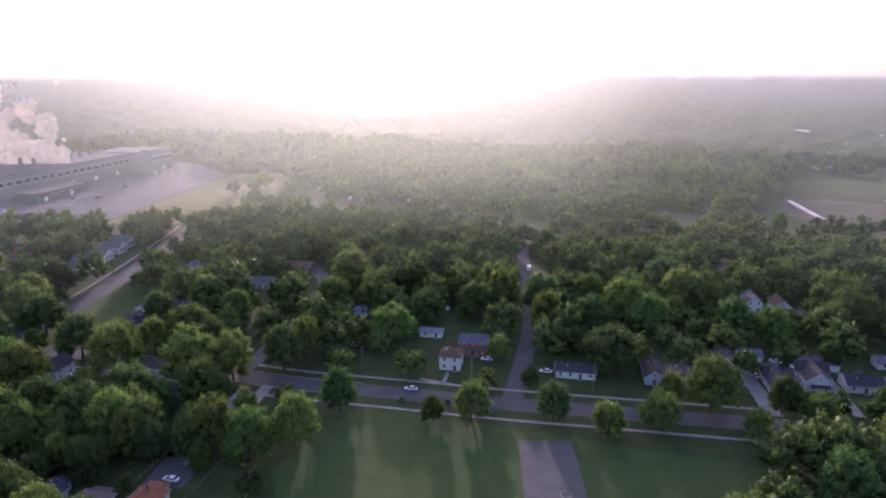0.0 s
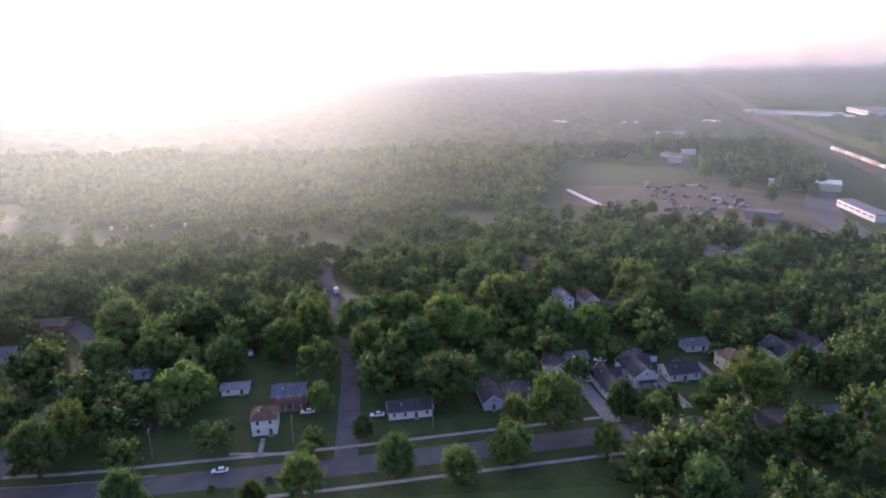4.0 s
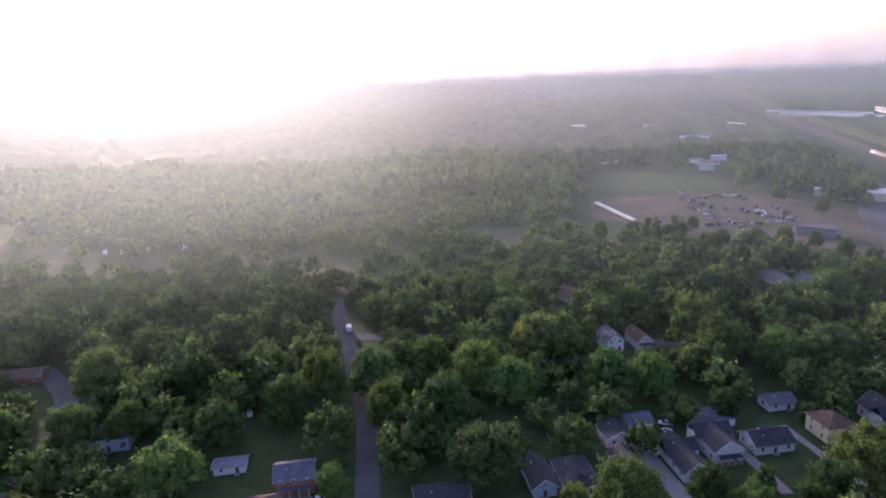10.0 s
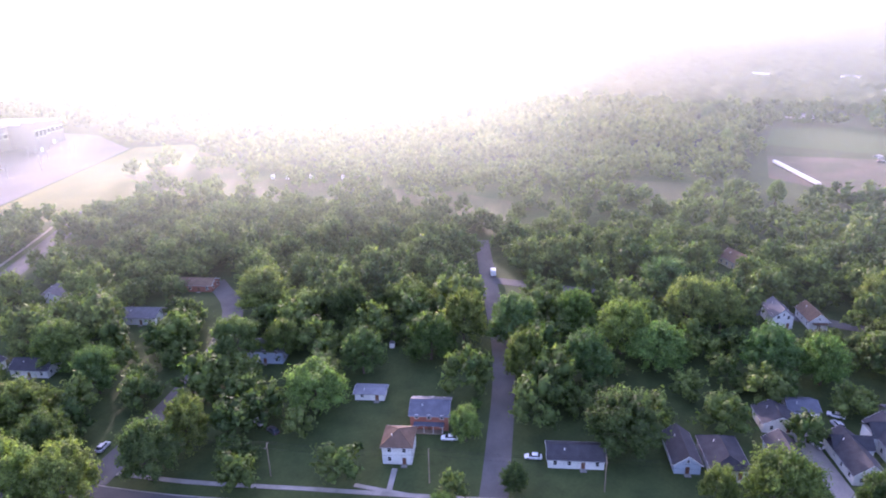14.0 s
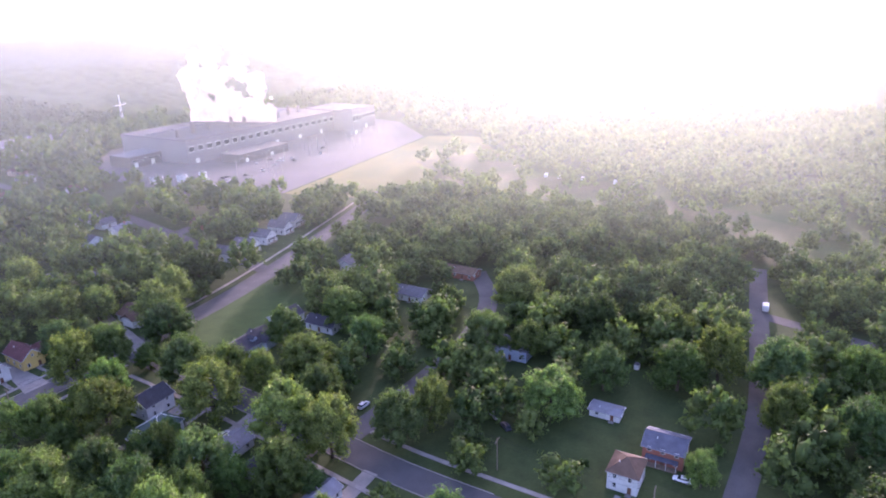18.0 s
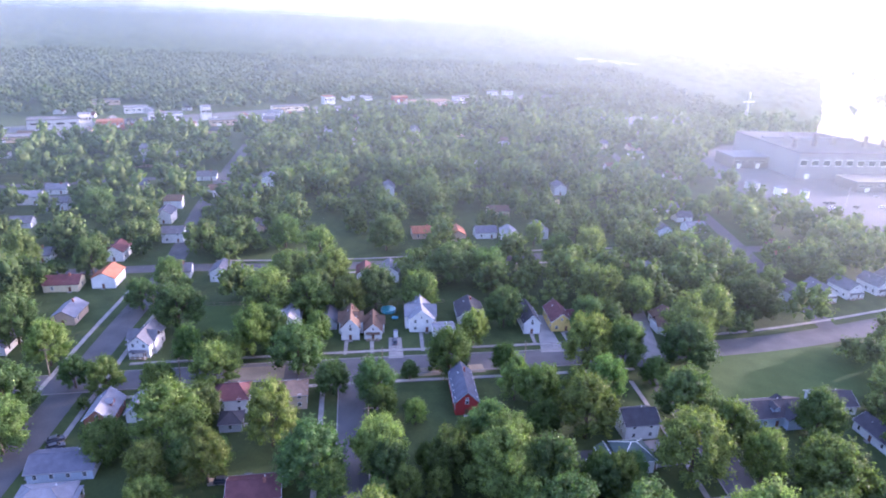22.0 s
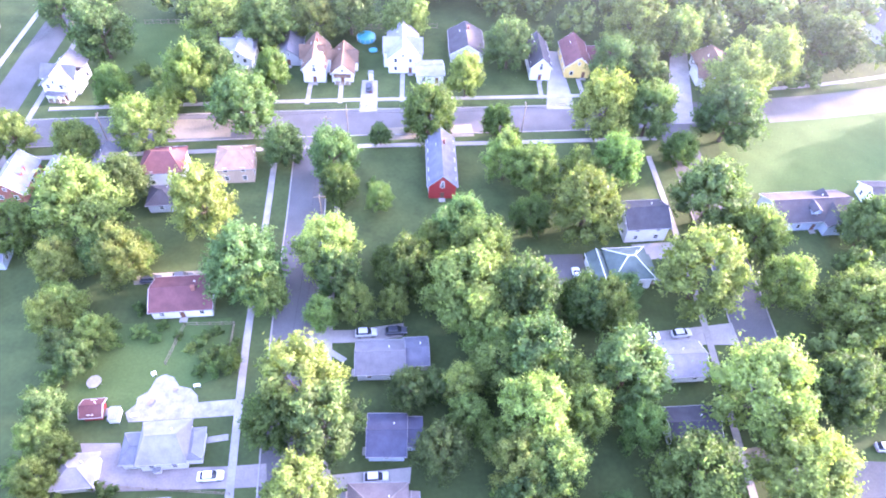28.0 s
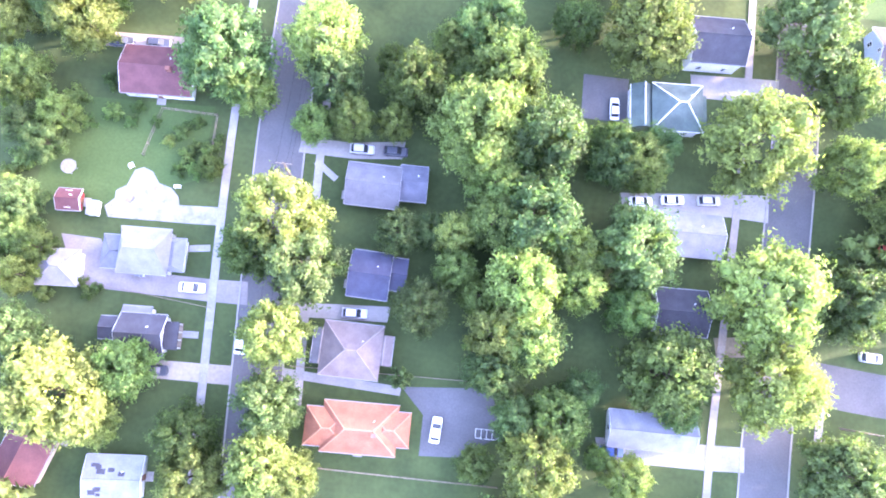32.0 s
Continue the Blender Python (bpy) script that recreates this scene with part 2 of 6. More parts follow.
def ribbon(points, width, z0, z1, shift=0.0):
    """A strip of that width along a line in plan, with real thickness."""
    bm = bmesh.new()
    pts = [Vector(p) for p in points]
    rows = []
    for i, p in enumerate(pts):
        d = (pts[min(i + 1, len(pts) - 1)] - pts[max(i - 1, 0)]).normalized()
        side = Vector((d.y, -d.x))
        a, b = p + side * (shift - width / 2), p + side * (shift + width / 2)
        rows.append([bm.verts.new((q.x, q.y, z)) for q, z in ((a, z0), (a, z1), (b, z1), (b, z0))])
    for r, s in zip(rows, rows[1:]):
        for k in range(3):
            bm.faces.new((r[k], r[k + 1], s[k + 1], s[k]))
    bm.faces.new(rows[0][::-1]), bm.faces.new(rows[-1])
    bmesh.ops.recalc_face_normals(bm, faces=bm.faces[:])
    return bm


def slab(corners, z0, z1):
    bm = bmesh.new()
    lo = [bm.verts.new((x, y, z0)) for x, y in corners]
    hi = [bm.verts.new((x, y, z1)) for x, y in corners]
    bm.faces.new(hi), bm.faces.new(lo[::-1])
    for i in range(len(lo)):
        j = (i + 1) % len(lo)
        bm.faces.new((lo[i], lo[j], hi[j], hi[i]))
    bmesh.ops.recalc_face_normals(bm, faces=bm.faces[:])
    return bm


def smooth_line(points, step=8.0):
    """Points along a soft curve through the given ones."""
    p = np.array(points, float)
    p = np.vstack([2 * p[0] - p[1], p, 2 * p[-1] - p[-2]])
    out = []
    for i in range(1, len(p) - 2):
        n = max(2, int(np.linalg.norm(p[i + 1] - p[i]) / step))
        for k in range(n):
            t = k / n
            a, b, c, d = p[i - 1], p[i], p[i + 1], p[i + 2]
            out.append(0.5 * (2 * b + (c - a) * t + (2 * a - 5 * b + 4 * c - d) * t * t + (3 * b - a - 3 * c + d) * t ** 3))
    out.append(p[-2])
    return [tuple(q) for q in out]


# ---- ground ----
CENTRE = Vector((260, 600))


def ground_height(x, y):
    """Flat land, raised very gently far out to fit the horizon in the camera's view."""
    r = math.hypot(x - CENTRE.x, y - CENTRE.y)
    return 70 * max(0.0, (r - 1500) / 3300) ** 1.5


def polar_sheet(radii, spokes, height):
    verts, faces = [], []
    for r in radii:
        for k in range(spokes):
            a = k * math.tau / spokes
            x, y = CENTRE.x + r * math.cos(a), CENTRE.y + r * math.sin(a)
            verts.append((x, y, height(x, y)))
    for i in range(len(radii) - 1):
        for k in range(spokes):
            j = (k + 1) % spokes
            faces.append((i * spokes + k, (i + 1) * spokes + k, (i + 1) * spokes + j, i * spokes + j))
    return verts, faces


verts, faces = polar_sheet([1, 150, 400, 800, 1500, 2000, 2600, 3200, 3800, 4300, 4700], 96, ground_height)
me = bpy.data.meshes.new("ground")
me.from_pydata(verts, [], faces)
tagged(link("ground", me, GRASS), "flat green ground with lawns and rough grass", "ground", kind="structure")

# ---- streets ----
STREETS = {
    "road_west": ([(222, 560), (216.5, 595), (210.5, 636), (207, 670), (203, 704)], 8.6),
    "road_east": ([(303, 720), (307.5, 665), (309, 620), (310, 590), (314, 556), (318.5, 517), (325, 474), (333, 420), (339, 370), (342, 300)], 9.0),
    "road_north": ([(60, 680), (118, 691), (197, 704), (268, 714), (331, 724), (383, 738), (471, 771), (540, 800)], 11.0),
    "road_northwest": ([(127, 560), (123, 640), (119.5, 690), (117, 724), (114, 775), (108, 819), (98, 872), (89, 947), (76, 1060)], 9.0),
    "road_third": ([(-60, 748), (54, 773), (116, 786), (188, 794), (271, 812), (330, 822), (420, 838)], 8.5),
    "road_fourth": ([(-80, 890), (89, 955), (200, 990), (330, 1010)], 8.0),
    "road_short": ([(310, 613), (340, 614), (380, 619), (415, 632), (440, 655)], 8.0),
    "road_lane": ([(318, 513), (345, 515), (396, 521), (463, 537), (514, 549)], 7.0),
    "road_hedge": ([(385, 740), (388, 800), (392, 852), (395, 902), (394, 940), (390, 976), (386, 1030), (384, 1080)], 8.0),
    "road_second_east": ([(440, 395), (447, 420), (452, 450), (458, 500), (463, 537)], 6.5),
}
ROAD_LINES = {}
for name, (pts, wide) in STREETS.items():
    line = smooth_line(pts)
    ROAD_LINES[name] = (np.array(line), wide)
    lift = 0.02 + 0.006 * len(ROAD_LINES)
    tagged(part(name, ribbon(line, wide, -0.3, lift), ASPHALT), "worn grey asphalt street with pale patches", "road", kind="structure")

TREE_SPOTS = []
TREE_SPOTS += [
    (164.9, 637.5, 5.4), (173.8, 648.3, 6.5), (171.6, 614.5, 4.5), (175.6, 607.6, 3.9), (188.3, 585.9, 9.1), (182.3, 589.2, 6.5),
    (195.9, 591.1, 6.4), (193.6, 581.6, 4.8), (177.9, 592.9, 6.1), (208.8, 582.9, 6.3), (211.5, 576.3, 6.1), (199.2, 647, 9.6),
    (204.4, 642.8, 5.3), (215.3, 654.2, 7.8), (218.2, 648.4, 5.8), (216.2, 639.8, 4.6), (216, 620.5, 8.9), (221.5, 613.8, 7.8),
    (211.6, 614.6, 6), (219.2, 601.7, 6.6), (220.7, 590.3, 6.1), (221.8, 580.5, 6.9), (227.2, 579.4, 4.9), (235.5, 623.4, 4.7),
]
TREE_SPOTS += [
    (233.3, 649.8, 7.3), (230.6, 643.2, 3.9), (241.1, 662.9, 5.5), (249.1, 657, 8.6), (245.9, 644.1, 9.8), (257.7, 644.8, 8.3),
    (250.7, 635.7, 6.5), (245.2, 625.1, 4.5), (242.2, 610.9, 5.8), (251.7, 615.4, 4.4), (255.8, 609.4, 6), (258.9, 630.2, 9),
    (266, 624.6, 6.5), (260.8, 609.5, 6.9), (259.6, 603, 4.1), (260.1, 670, 5.7), (272.1, 669.5, 9.2), (270.9, 644.6, 5.8),
    (277.3, 643.9, 4.8), (295.3, 652.5, 10.6), (277.1, 629.1, 8.8), (278.2, 618.7, 5.6), (301.5, 625.2, 11), (318, 627.7, 7.8),
]
TREE_SPOTS += [
    (286.3, 609, 9.4), (304, 609.7, 8.7), (290.3, 602.6, 4.2), (268.9, 597.8, 6.8), (266.5, 589.4, 7.5), (272.8, 603.3, 4.2),
    (256.9, 587, 4.1), (282.9, 589.9, 4.7), (303.2, 677.2, 10.2), (312.6, 667.9, 7.7), (314.3, 652.5, 6.2), (318.6, 598.3, 8.3),
    (199.8, 628.1, 2.9), (173.1, 631.1, 4), (171.9, 625.6, 4.3), (278.2, 592.1, 2.9), (222.8, 641.9, 4.6),
]
TREE_SPOTS += [
    (186.2, 699.8, 9.7), (189.3, 719.2, 5.9), (163.3, 689.4, 7.9), (198.7, 688.6, 6.2), (147.8, 684.5, 6.7), (132.3, 685.1, 6),
    (138.3, 728.8, 10), (163.7, 703.4, 5.3), (169.1, 710.3, 7.1), (174.7, 716.2, 6.5), (149.1, 706.7, 5.9), (160.2, 660.7, 11),
    (164.7, 672.1, 6.2), (146.2, 656, 7.3), (186.3, 663.1, 7.8), (212, 684.7, 7.1), (214.7, 675.9, 5.7), (224.3, 673.9, 3.7),
    (222, 697.7, 3.3), (234.5, 702.6, 8.3), (243.8, 721.4, 5.9), (256, 737.1, 8.5), (252.4, 704.5, 5.1), (281.3, 707.5, 9.6),
]
TREE_SPOTS += [
    (293.7, 708.9, 8.1), (282.7, 688.5, 7.4), (273.3, 686.6, 5.5), (315.1, 708.7, 10.1), (300.8, 697.9, 5.7), (334.2, 736, 8.7),
    (355.9, 747.6, 11), (309, 749.8, 8.8), (296.1, 751.4, 11), (286.9, 734.9, 7.2), (261.9, 683.4, 7.7), (254.4, 687.8, 6),
    (339.3, 671.6, 7.6), (183, 740.5, 11), (167.8, 740.2, 10.4), (207.1, 750.1, 9.4), (224.6, 750.7, 9.3), (197.7, 744, 7.4),
]
TREE_SPOTS += [
    (111.5, 672.2, 9.4), (118.4, 657.3, 8.8), (107.1, 701.1, 7.5), (121.3, 688.7, 5), (169.3, 767.4, 11), (187.5, 770.2, 8.2),
    (236.4, 777.5, 11), (253.2, 780.1, 10.8), (302.8, 801, 9.3), (119.2, 743, 6.5), (158, 815.9, 9.9), (178.1, 795.6, 7.7),
    (206.9, 815.9, 9.7), (268.1, 810.2, 5.3), (281, 828.3, 5.7), (287.2, 798.6, 8.3), (50.6, 854.4, 11), (55.5, 775.8, 8.4),
    (86, 773.8, 8), (120.6, 766.2, 7.4), (320.7, 724.2, 10.6), (89.2, 714.9, 9),
]
TREE_SPOTS += [
    (364.6, 665.5, 11), (411.9, 616, 11), (410, 580, 9.3), (420.3, 560, 10.7), (404.2, 535.9, 9.1), (406.3, 518.7, 10.6),
    (391.2, 544.6, 10.4), (380.6, 511.8, 7.4), (385.3, 493.7, 9.3), (398, 472.1, 11), (406.9, 482.9, 9.8), (352.9, 483.6, 11),
    (355.4, 570.2, 11), (330.8, 596.3, 7.3), (350.8, 640.8, 7.6), (328.8, 647.6, 11), (428.6, 448.4, 9.1), (399.5, 438.8, 9.4),
    (398.3, 424.3, 8.3), (349.8, 524.4, 4.7), (332.5, 509.2, 3.7), (319.9, 524.5, 3.8), (336.6, 462.9, 4.7), (375.2, 606.9, 8.9),
]
TREE_SPOTS += [
    (420.5, 498.8, 9.3), (430.5, 459, 9.7), (378.2, 563.7, 8.3), (382.8, 594, 7.9),
]
TREE_SPOTS += [
    (333.4, 450.6, 9.2), (338.7, 428.9, 5.7), (333.3, 419.8, 6.4), (342.8, 385.7, 10.8), (334.2, 401, 8.4), (414.4, 374.5, 9.3),
    (421.6, 392.5, 10.4), (412.5, 356.7, 11), (479.1, 316.4, 11), (485, 296.9, 11), (453.7, 466.2, 11), (436.2, 318.2, 11),
    (445, 392.4, 10), (382.3, 406.6, 5),
]
TREE_SPOTS += [
    (264.7, 576.3, 8.6), (274, 567.4, 7.8), (296.8, 564.4, 6.4), (300.8, 534.2, 4.5), (304.6, 522.4, 6.5), (312.5, 498.1, 6.2),
    (317.3, 466.2, 7.4), (319.3, 438.6, 4.6), (290.4, 422.4, 7.7), (309, 480.7, 6.3),
]
TREE_SPOTS += [(763, 229, 7.5), (744, 199, 6.5), (707, 226, 7), (653, 222, 6), (697, 182, 7), (794, 418, 7), (775, 392, 7), (760, 382, 6), (626, 409, 5), (604, 392, 5.5), (613, 368, 5), (597, 351, 6), (622, 326, 4.5), (581, 324, 6), (589, 299, 5), (571, 291, 6), (568, 274, 5), (547, 269, 6), (557, 340, 6.5)]
TREE_SPOTS += [(905, 388, 8), (902, 356, 7.5), (967, 265, 8), (959, 241, 7), (935, 232, 8), (973, 143, 8), (946, 128, 7.5), (922, 118, 8), (850, 125, 7), (900, 240, 7), (836, 200, 7.5), (820, 180, 7), (800, 196, 6)]
TREE_SPOTS += [(270, 647, 5.6), (275, 646, 5.2), (279, 649, 5.0), (241, 654, 5.4), (238, 660, 4.8), (262, 596, 4.8), (228, 655, 4.0)]
TREE_SPOTS += [(160.1, 646.6, 5.5), (167.1, 650.5, 5), (174.6, 653.4, 5), (163.2, 634.5, 4.5), (167.6, 627.7, 4.2), (171.7, 609.7, 4.5), (174.6, 602.4, 4), (222.8, 588.8, 4.5)]
TREE_SPOTS += [(252, 629, 6.6), (258.5, 618, 7.6), (262, 610, 6.4), (259, 627, 6.2), (266, 627, 5.2), (241, 625, 4.0), (247, 619, 5.0), (268, 620, 5.4), (245, 667, 5.6), (254, 646, 7.4), (247, 640, 6.2), (256, 603, 5.4)]
TREE_SPOTS += [(368 + 2.2 * k + (k % 3), 996 - 10.5 * k, 5.2 + (k * 7 % 5) * 0.5) for k in range(9)] + [(396 + 8.5 * k, 902 - 8.5 * k + (k % 2) * 3, 5.4 + (k * 3 % 4) * 0.5) for k in range(9)]
# ---- trees ----
def ico(level):
    bm = bmesh.new()
    bmesh.ops.create_icosphere(bm, subdivisions=level, radius=1.0)
    v = np.array([q.co[:] for q in bm.verts])
    f = np.array([[q.index for q in g.verts] for g in bm.faces])
    bm.free()
    return v, f


ICO1, ICO2 = ico(1), ico(2)


def crown_arrays(rng, lobes, clumps, size, core=0.8, spread=0.62, shape=ICO1, rows=1.0, size_low=0.34, size_high=0.5, stretch=1.35):
    """A crown about one metre in radius round (0, 0, 1): leafy sprays that reach outward, each a small dark core in a loose fan of tilted leaf clumps."""
    vs, fs, count = [], [], 0
    for k in range(lobes):
        a, u = k * 2.4 + rng.uniform(-0.5, 0.5), (k + 0.5) / lobes
        high = 0.45 + 1.05 * u + rng.uniform(-0.1, 0.1)
        out = spread * math.sqrt(max(0.05, 1 - ((high - 0.72) / 0.84) ** 2)) * rng.uniform(0.68, 1.16)
        c = np.array([out * math.cos(a), out * math.sin(a), high * rows])
        axis = c - np.array([0, 0, 0.55 * rows])
        axis /= np.linalg.norm(axis)
        r = rng.uniform(size_low, size_high)

        def fan(d):
            return d * 0.88 + axis * (d @ axis)[:, None] * (stretch - 0.88)

        v, f = shape
        wob = 1 + 0.22 * np.sin(v @ rng.uniform(-4, 4, 3) + rng.uniform(0, 6)) + rng.uniform(-0.12, 0.12, len(v))
        vs.append(c + fan(v) * (r * core) * wob[:, None])
        fs.append(f + count)
        count += len(v)
        n = max(1, int(clumps / lobes * rng.uniform(0.75, 1.25)))
        d = rng.normal(size=(n, 3)) + axis * 0.45
        d[:, 2] += 0.2
        d /= np.linalg.norm(d, axis=1)[:, None]
        sprig = 1 + 0.34 * np.sin(d @ rng.uniform(-8, 8, 3) + rng.uniform(0, 6)) * np.sin(d @ rng.uniform(-10, 10, 3))
        p = c + fan(d) * (r * sprig * rng.uniform(0.62, 1.16, n))[:, None]
        t1 = np.cross(d, rng.normal(size=(n, 3)))
        t1 /= np.linalg.norm(t1, axis=1)[:, None] + 1e-9
        t2 = np.cross(d, t1) + d * rng.uniform(-1.4, 1.4, n)[:, None]
        s = size * rng.uniform(0.55, 1.35, n)[:, None]
        leaf = np.stack([p - t1 * s - t2 * s * 0.5, p + t1 * s - t2 * s * 0.5, p + t2 * s], 1).reshape(-1, 3)
        vs.append(leaf)
        fs.append(np.arange(3 * n).reshape(-1, 3) + count)
        count += 3 * n
    return np.concatenate(vs), np.concatenate(fs)


def mesh_of(name, v, f, mat):
    me = bpy.data.meshes.new(name)
    me.vertices.add(len(v))
    me.vertices.foreach_set("co", np.ascontiguousarray(v, dtype=np.float32).ravel())
    me.loops.add(3 * len(f))
    me.polygons.add(len(f))
    me.loops.foreach_set("vertex_index", np.ascontiguousarray(f, dtype=np.int32).ravel())
    me.polygons.foreach_set("loop_start", np.arange(0, 3 * len(f), 3, dtype=np.int32))
    me.update(calc_edges=True)
    me.materials.append(mat)
    return me


def trunk_mesh(rng):
    bm = bmesh.new()
    rod(bm, (0, 0, -0.05), (0.02, 0.01, 0.45), 0.06, 0.042)
    rod(bm, (0.02, 0.01, 0.45), (0.0, 0.03, 1.25), 0.042, 0.016)
    for k in range(5):
        a = k * 1.3 + rng.uniform(-0.3, 0.3)
        rod(bm, (0.02, 0.01, 0.4 + 0.1 * k), (0.5 * math.cos(a), 0.5 * math.sin(a), 0.8 + 0.11 * k), 0.028, 0.008, 5)
    me = bpy.data.meshes.new("trunk")
    bm.to_mesh(me)
    bm.free()
    me.materials.append(BARK)
    return me


rng = np.random.default_rng(5)
KINDS = []
for k in range(9):
    v, f = crown_arrays(rng, 66 + 8 * (k % 4), 10500, 0.031, core=0.62, size_low=0.12, size_high=0.3, spread=0.63 + 0.04 * (k % 3), rows=1.0 + 0.12 * (k % 3))
    KINDS.append((mesh_of("crown", v, f, (LEAVES, LEAVES_DEEP, LEAVES_PALE)[k % 3]), trunk_mesh(rng)))
TREE_LABEL = ("broad leafy green tree standing in a yard", "pale green leafy tree beside a street")
for n, (x, y, r) in enumerate(TREE_SPOTS):
    crown, trunk = KINDS[(n * 5) % 9]
    tall = r * rng.uniform(0.95, 1.25) if r > 5 else r * 1.1
    m = Matrix.Translation((x, y, 0)) @ Matrix.Rotation(rng.uniform(0, 6.28), 4, "Z") @ Matrix.Diagonal((r * 0.95, r * 0.95, min(tall, 9.2), 1))
    tree = thing("tree", m, TREE_LABEL[n * 5 % 9 % 3 == 2], "tree", "yard trees")
    link("trunk", trunk, BARK, tree)
    link("crown", crown, None, tree)

# ---- woodland round the houses, too dense to count ----
HOUSE_SPOTS = []


def on_road(x, y, pad):
    p = np.array((x, y))
    for line, wide in ROAD_LINES.values():
        a, b = line[:-1], line[1:]
        t = np.clip(((p - a) * (b - a)).sum(1) / ((b - a) ** 2).sum(1), 0, 1)
        if np.linalg.norm(a + t[:, None] * (b - a) - p, axis=1).min() < wide / 2 + pad:
            return True
    return False


# ---- houses ----
def window_mesh(w, h):
    bm = bmesh.new()
    for x0, x1, z0, z1 in ((-w / 2, w / 2, 0, 0.1), (-w / 2, w / 2, h - 0.1, h), (-w / 2, -w / 2 + 0.1, 0.1, h - 0.1), (w / 2 - 0.1, w / 2, 0.1, h - 0.1), (-w / 2 + 0.1, w / 2 - 0.1, h / 2 - 0.03, h / 2 + 0.03)):
        add_box(bm, x0, x1, -0.07, 0.0, z0, z1)
    me = bpy.data.meshes.new("window")
    bm.to_mesh(me)
    bm.free()
    me.materials.append(TRIM)
    pane = bpy.data.meshes.new("pane")
    b2 = box_mesh(-w / 2 + 0.1, w / 2 - 0.1, -0.03, 0.0, 0.1, h - 0.1)
    b2.to_mesh(pane)
    b2.free()
    pane.materials.append(GLASS)
    return me, pane


WINDOW, SMALL_WINDOW = window_mesh(1.1, 1.4), window_mesh(0.8, 1.0)
bm = box_mesh(-0.5, 0.5, -0.08, 0.0, 0.0, 2.05, 0.02)
DOOR = bpy.data.meshes.new("door")
bm.to_mesh(DOOR)
bm.free()
DOOR.materials.append(DOOR_PAINT)
bm = box_mesh(-1.3, 1.3, -0.08, 0.0, 0.0, 2.2, 0.02)
for k in range(1, 4):
    add_box(bm, -1.25, 1.25, -0.1, -0.08, k * 0.55 - 0.02, k * 0.55 + 0.02)
GARAGE_DOOR = bpy.data.meshes.new("garage_door")
bm.to_mesh(GARAGE_DOOR)
bm.free()
GARAGE_DOOR.materials.append(TRIM)


def roof_mesh(w, d, h, rise, hip, eave=0.45, thick=0.2):
    """A closed gable or hip roof over a w by d box, ridge along x, with eaves."""
    bm = bmesh.new()
    X, Y = w / 2 + eave, d / 2 + eave
    drop = rise * eave / (d / 2)
    run = min(hip * d / 2, w / 2 - 0.05) if hip else -0.0
    ends = X - (run + eave if hip else 0)
    layers = []
    for dz in (0.0, thick):
        low = [bm.verts.new((x, y, h - drop + dz)) for x, y in ((-X, -Y), (X, -Y), (X, Y), (-X, Y))]
        top = [bm.verts.new((-ends, 0, h + rise + dz)), bm.verts.new((ends, 0, h + rise + dz))]
        layers.append((low, top))
    for (low, top), flip in ((layers[1], False), (layers[0], True)):
        quads = [(low[0], low[1], top[1], top[0]), (low[2], low[3], top[0], top[1])]
        if hip:
            quads += [(low[1], low[2], top[1]), (low[3], low[0], top[0])]
        for q in quads:
            bm.faces.new(q[::-1] if flip else q)
    (la, ta), (lb, tb) = layers
    edges = [(0, 1), (2, 3)] + ([(1, 2), (3, 0)] if hip else [])
    for i, j in edges:
        bm.faces.new((la[i], la[j], lb[j], lb[i]))
    if not hip:
        for i, j, k in ((1, 2, 1), (3, 0, 0)):
            bm.faces.new((la[i], ta[k], tb[k], lb[i]))
            bm.faces.new((ta[k], la[j], lb[j], tb[k]))
    bmesh.ops.recalc_face_normals(bm, faces=bm.faces[:])
    return bm


def roof_trim(top, w, d, h, rise, hip, cap, vent, eave=0.45):
    """Ridge and hip caps, gutters along the eaves and a vent pipe, as parts of a roof."""
    X, Y = w / 2 + eave, d / 2 + eave
    drop = rise * eave / (d / 2)
    ends = X - (min(hip * d / 2, w / 2 - 0.05) + eave if hip else 0)
    zr, ze = h + rise + 0.21, h - drop + 0.21
    bm = bmesh.new()
    rod(bm, (-ends, 0, zr), (ends, 0, zr), 0.13, 0.13, 4)
    if hip:
        for s in (-1, 1):
            for t in (-1, 1):
                rod(bm, (s * ends, 0, zr), (s * X, t * Y, ze), 0.13, 0.13, 4)
    part("ridge_cap", bm, cap, top)
    for s in (-1, 1):
        part("gutter", box_mesh(-X, X, s * (Y + 0.07) - 0.06, s * (Y + 0.07) + 0.06, ze - 0.16, ze - 0.02), TRIM if cap is TRIM else GUTTER, top)
    if vent:
        bm = bmesh.new()
        rod(bm, (vent, d * 0.2, h + rise * 0.4), (vent, d * 0.2, h + rise * 0.6 + 0.75), 0.11, 0.11, 7)
        part("vent_pipe", bm, TRIM, top, "short white vent pipe")


